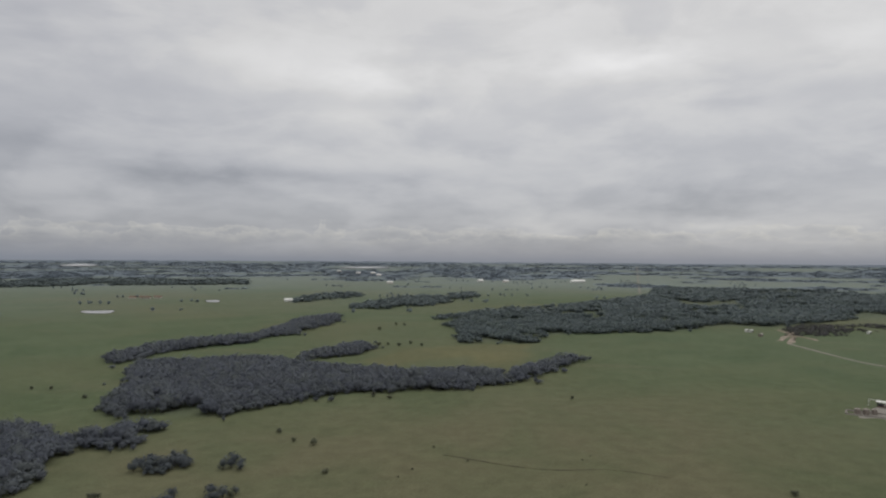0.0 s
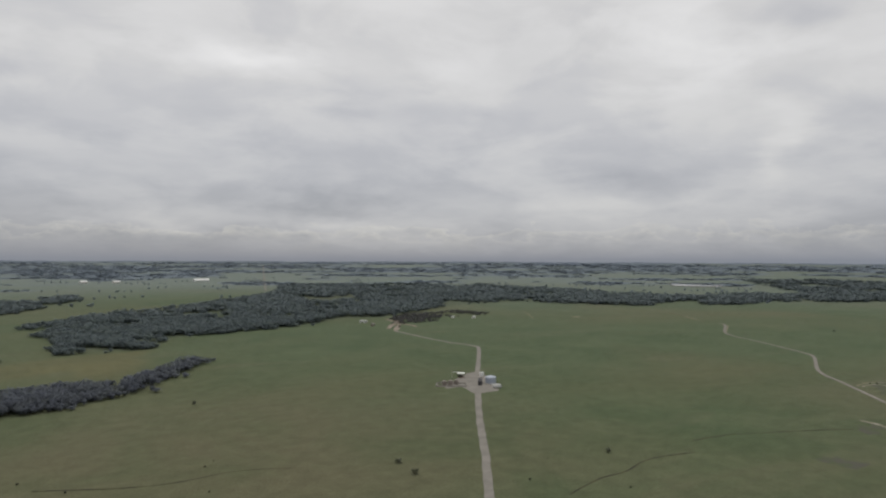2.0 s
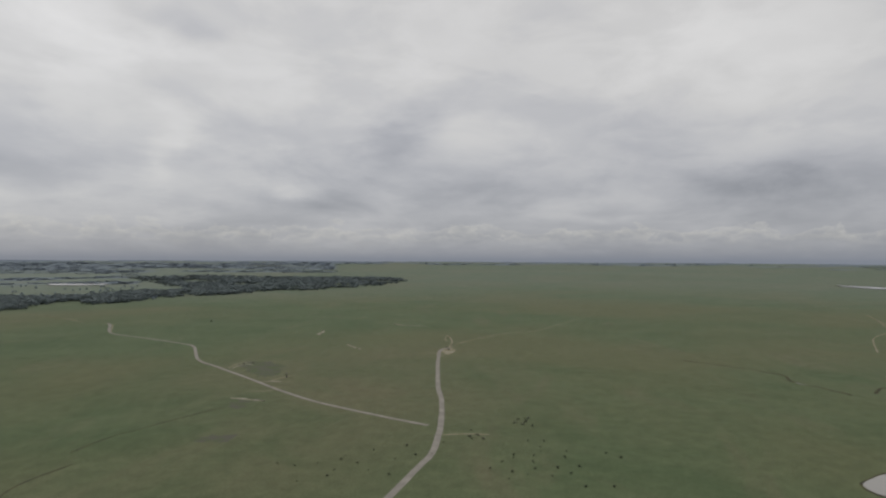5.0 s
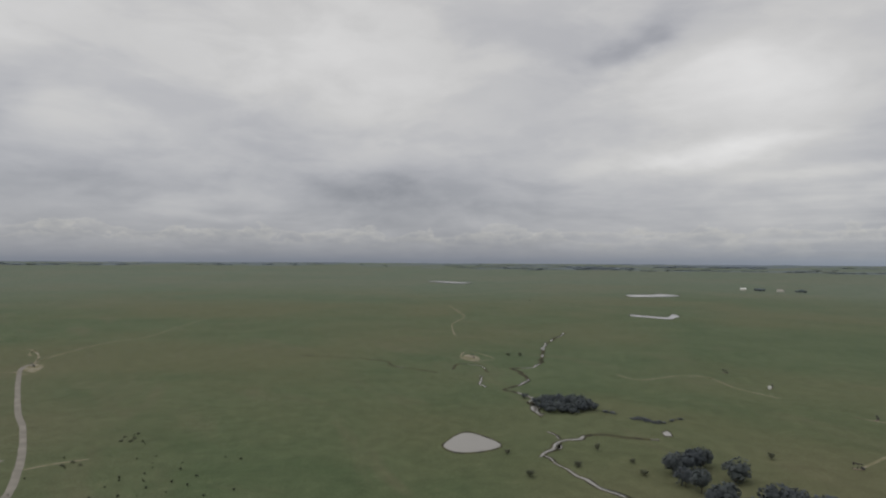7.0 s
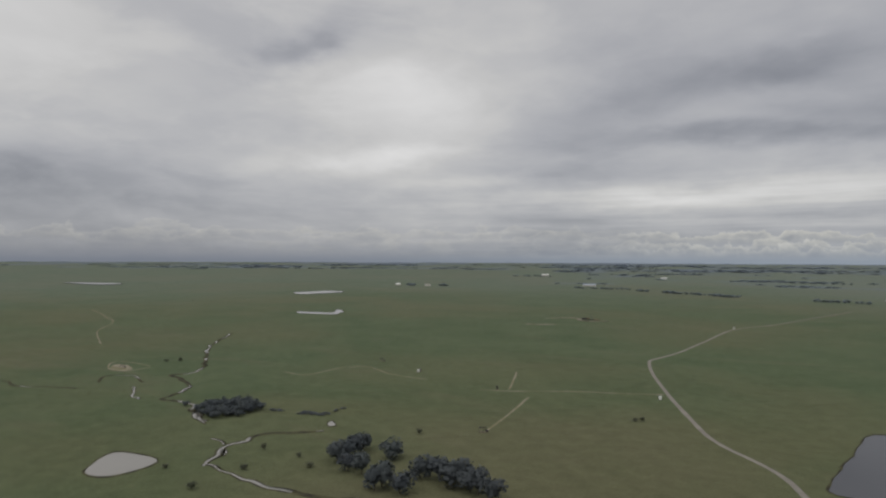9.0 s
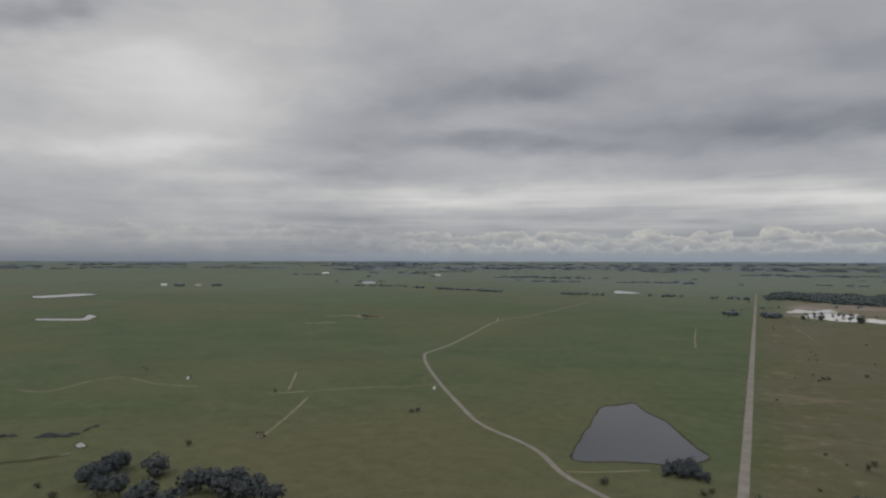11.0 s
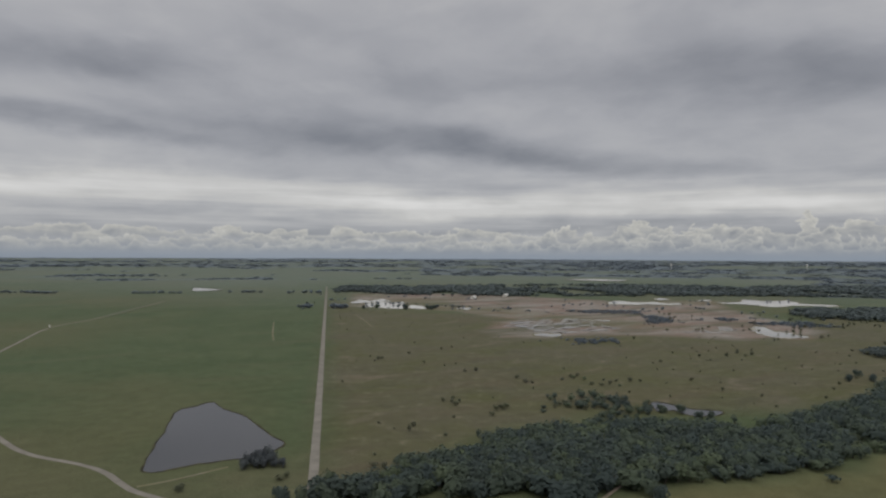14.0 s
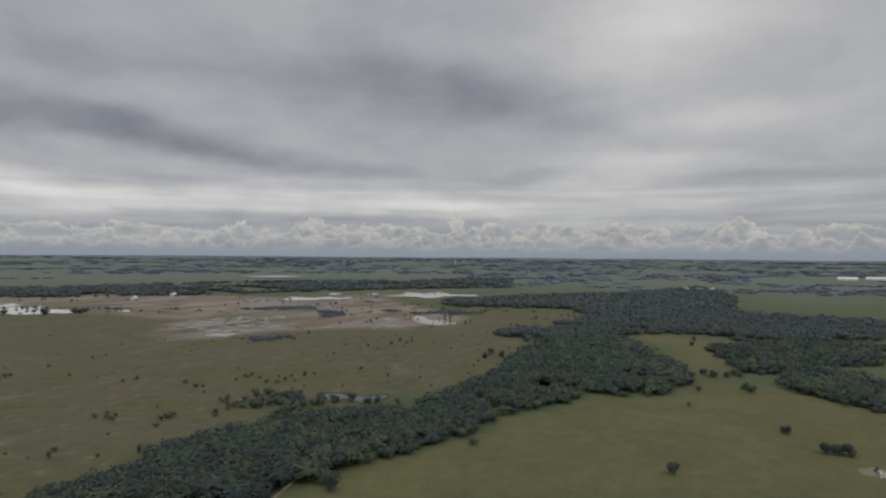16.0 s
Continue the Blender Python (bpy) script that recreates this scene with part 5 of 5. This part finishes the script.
for x, y, r in ((247, 371, 1.7), (251.5, 370, 1.7), (256, 369.5, 1.5)):
    tank("oil_tank", x, y, r, 3.0, MAT_TAN, "low tan oil tank inside an earth berm")


def berm(x, y, sx, sy, turn):
    r = root_at("berm", x, y, turn, "low pale earth berm round the oil tanks", "berm")
    for name, bx, by, lx, ly in (("bank", 0, sy / 2, sx, 1.4), ("bank", 0, -sy / 2, sx, 1.4), ("bank", sx / 2, 0, 1.4, sy), ("bank", -sx / 2, 0, 1.4, sy)):
        bm = box(bx, by, -.2, lx, ly, 1.0)
        for v in bm.verts:
            if v.co.z > .5:
                v.co.x, v.co.y = bx + (v.co.x - bx) * (.96 if lx > ly else .3), by + (v.co.y - by) * (.3 if lx > ly else .96)
        part(name, bm, MAT_GRAVEL, r)


berm(251.5, 369, 21, 11, -33)


def shelter(x, y, turn):
    r = root_at("open_shelter", x, y, turn, "open steel shelter with a white sheet roof", "shelter")
    part("roof", prism(5.0, 4.0, 3.2, .6, .3), MAT_WHITE, r)
    for px in (-2.2, 2.2):
        for py in (-1.7, 1.7):
            part("post", box(px, py, -.1, .18, .18, 3.35), MAT_DARK, r)
    part("skid", box(0, 0, .0, 4.0, 2.2, .35), MAT_RUST, r)
    part("compressor", box(-.4, 0, .35, 3.2, 1.6, 1.7), MAT_DARK, r, bevel=.12)
    part("boom", box(-3.6, 0, 3.85, 6.5, .22, .25), MAT_WHITE, r)
    part("boom_stand", box(-6.7, 0, -.1, .22, .22, 4.0), MAT_WHITE, r)


shelter(274, 389, -33)


def truck(x, y, turn):
    r = root_at("service_truck", x, y, turn, "white service truck parked on the gravel pad", "truck")
    body = box(-.7, 0, .75, 4.6, 2.1, 2.0)
    part("box_body", body, MAT_WHITE, r, bevel=.1)
    cab = box(2.6, 0, .6, 1.9, 2.0, 1.7)
    for v in cab.verts:
        if v.co.z > 1.5 and v.co.x > 3:
            v.co.x -= .55
    part("cab", cab, MAT_WHITE, r, bevel=.1)
    part("windscreen", box(3.2, 0, 1.5, .35, 1.7, .55), MAT_GLASS, r)
    part("chassis", box(.2, 0, .45, 6.4, 1.0, .3), MAT_DARK, r)
    for px in (-2.0, 2.6):
        for py in (-.95, .95):
            bm = bmesh.new()
            bmesh.ops.create_cone(bm, cap_ends=True, segments=16, radius1=.48, radius2=.48, depth=.32, matrix=Matrix.Translation((px, py, .48)) @ Matrix.Rotation(math.pi / 2, 4, "X"))
            wheel = part("wheel", bm, MAT_RUBBER, r)
            bm = bmesh.new()
            bmesh.ops.create_cone(bm, cap_ends=True, segments=12, radius1=.26, radius2=.26, depth=.36, matrix=Matrix.Translation((px, py, .48)) @ Matrix.Rotation(math.pi / 2, 4, "X"))
            part("rim", bm, MAT_WHITE, wheel)


truck(273, 344, -25)



def pump_jack(x, y, turn):
    r = root_at("pump_jack", x, y, turn, "dark steel pump jack on a worn dirt pad", "pump jack", "pump jacks in the pasture")
    r.scale = (.7, .7, .7)
    part("skid", box(0, 0, 0, 6.0, 1.6, .35), MAT_WOOD, r)
    for side in (-.55, .55):
        leg = box(.4, side, .3, .22, .18, 3.1)
        for v in leg.verts:
            if v.co.z > 1:
                v.co.x -= .4
                v.co.y *= .35
        part("leg", leg, MAT_DARK, r)
    beam = box(0, 0, 3.35, 5.2, .32, .5)
    for v in beam.verts:
        v.co.z += v.co.x * .10
    part("walking_beam", beam, MAT_DARK, r)
    head = drum(0, 0, 0, 1.0, .4, sides=14)
    bmesh.ops.transform(head, matrix=Matrix.Translation((2.5, 0, 3.5)) @ Matrix.Rotation(math.pi / 2, 4, "X") @ Matrix.Diagonal((.55, 1, 1, 1)), verts=head.verts)
    part("horse_head", head, MAT_DARK, r)
    part("crank", box(-2.0, .5, .5, .9, .25, 1.6), MAT_DARK, r, bevel=.06)
    part("counterweight", box(-2.0, -.5, .7, 1.2, .3, 1.3), MAT_DARK, r, bevel=.08)
    part("engine", box(-2.9, 0, .35, 1.3, 1.1, 1.2), MAT_DARK, r, bevel=.1)
    part("wellhead", drum(2.9, 0, -.1, .16, 1.6, sides=10), MAT_DARK, r)


for x, y, turn in ((146, -293, 40), (186, -394, 100), (325, -451, 20), (487, -311, 70), (464, 151, 10), (618, 38, 60), (-318, 7, 15), (270, -428, 130)):
    pump_jack(x, y, turn)
for x, y in ((269, -423), (82, -422), (83, -914), (-313, 9)):
    tank("small_tank", x, y, 1.0, 1.9, MAT_WHITE, "small white steel tank beside a dirt track")

# farmsteads
house("farmhouse", 1240, -1813, 30, 16, 10, 4, MAT_WALL, MAT_WHITE, "white farmhouse in open pasture", "house")
house("farmhouse", 1134, -1839, 10, 18, 10, 4, MAT_WALL, MAT_ROOF, "pale farmhouse in open pasture", "house")
house("barn", 648, -2119, 15, 44, 12, 4, MAT_WALL, MAT_BLUE, "long grey-roofed barn before a tree belt", "barn")
house("barn", 529, -2804, 5, 24, 10, 4, MAT_WHITE, MAT_WHITE, "white barn on the far rise", "barn")
house("barn", 1087, -2845, 15, 34, 12, 5, MAT_WALL, MAT_WHITE, "white barn among far trees", "barn")
for x, y, a, w in ((-677, 1356, 20, 14), (-659, 1362, 10, 10), (-645, 1358, -5, 12), (-632, 1378, 15, 16)):
    house("farm_building", x, y, a, w, 8, 3, MAT_WALL, MAT_RUST, "low farm building with a rusty roof in pasture", "building")
house("barn", -323, 1300, 12, 16, 10, 4, MAT_WHITE, MAT_WHITE, "white barn beside trees", "barn")
house("barn", -297, 1302, 12, 14, 10, 4, MAT_WALL, MAT_WHITE, "small white barn beside trees", "barn")
house("barn", 526, 2430, 12, 56, 16, 5, MAT_WHITE, MAT_WHITE, "long white barn in far pasture", "barn")
house("shed", -667, -1158, 40, 13, 8, 4, MAT_WHITE, MAT_WHITE, "white shed at the quarry's edge", "shed")
house("shed", -769, -1190, 30, 15, 8, 4, MAT_WALL, MAT_WHITE, "white shed at the quarry's edge", "shed")
for dx, dy in ((0, 0), (22, 30), (-28, 26), (14, -34)):
    house("farmhouse", -1750 + dx, -345 + dy, 70 + dx, 16, 10, 4, MAT_WALL, MAT_WHITE, "white house among dark trees", "house")
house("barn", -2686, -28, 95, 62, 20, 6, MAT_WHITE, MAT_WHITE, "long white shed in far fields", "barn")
house("barn", -2738, 62, 92, 70, 20, 6, MAT_WHITE, MAT_WHITE, "long white shed in far fields", "barn")
for x, y in ((391, 801), (395, 797)):
    house("shed", x, y, 30, 4, 3, 2.4, MAT_WHITE, MAT_WHITE, "tiny white shed before the woods", "shed")
for x, y in ((541, 790), (568, 773)):
    house("shed", x, y, 30, 6, 3, 2.4, MAT_WHITE, MAT_WHITE, "tiny white shed in the pasture", "shed")
for x, y in ((-349, 3096), (-544, 3246), (146, 2435), (242, 2403), (-193, 2257), (-420, 3080), (-300, 2900)):
    house("farmhouse", x, y, 15, 22, 12, 5, MAT_WALL, MAT_WHITE, "far white farmhouse among fields", "house")
for x, y in ((384, 752),):
    house("shed", x, y, 50, 7, 4, 2.6, MAT_TAN, MAT_ROOF, "small brown shed in the clay yard", "shed")


def rig(x, y):
    r = root_at("workover_rig", x, y, 20, "dark steel well rig on a bare pad", "rig")
    mast = bmesh.new()
    for a in (-.9, .9):
        for b in (-.9, .9):
            bmesh.ops.create_cone(mast, cap_ends=True, segments=5, radius1=.14, radius2=.1, depth=9, matrix=Matrix.Translation((a * .7, b * .7, 4.5)))
    for i in range(8):
        box(0, 0, .8 + i, 1.5, 1.5, .12, mast)
    part("mast", mast, MAT_DARK, r)
    part("platform", box(0, 0, 0, 9, 4, 1.2), MAT_DARK, r, bevel=.1)
    part("engine", box(4.5, 0, 1.2, 3, 2, 1.8), MAT_RUST, r, bevel=.15)
    part("pipe_rack", box(-8, 1, 0, 9, 2.4, 1.0), MAT_RUST, r, bevel=.1)
    part("trailer", box(10, -4, .5, 8, 2.5, 2.4), MAT_DARK, r, bevel=.15)


rig(281, -929)


def water_tower(x, y):
    r = root_at("water_tower", x, y, 0, "white water tower on the far skyline", "water tower")
    bm = bmesh.new()
    bmesh.ops.create_uvsphere(bm, u_segments=16, v_segments=10, radius=6.0, matrix=Matrix.Translation((0, 0, 24)) @ Matrix.Diagonal((1, 1, .8, 1)))
    part("tank", bm, MAT_WHITE, r)
    part("shaft", drum(0, 0, -1, 1.6, 22, top=1.2, sides=14), MAT_WHITE, r)


water_tower(-3070, -1958)
water_tower(-2600, -2400)
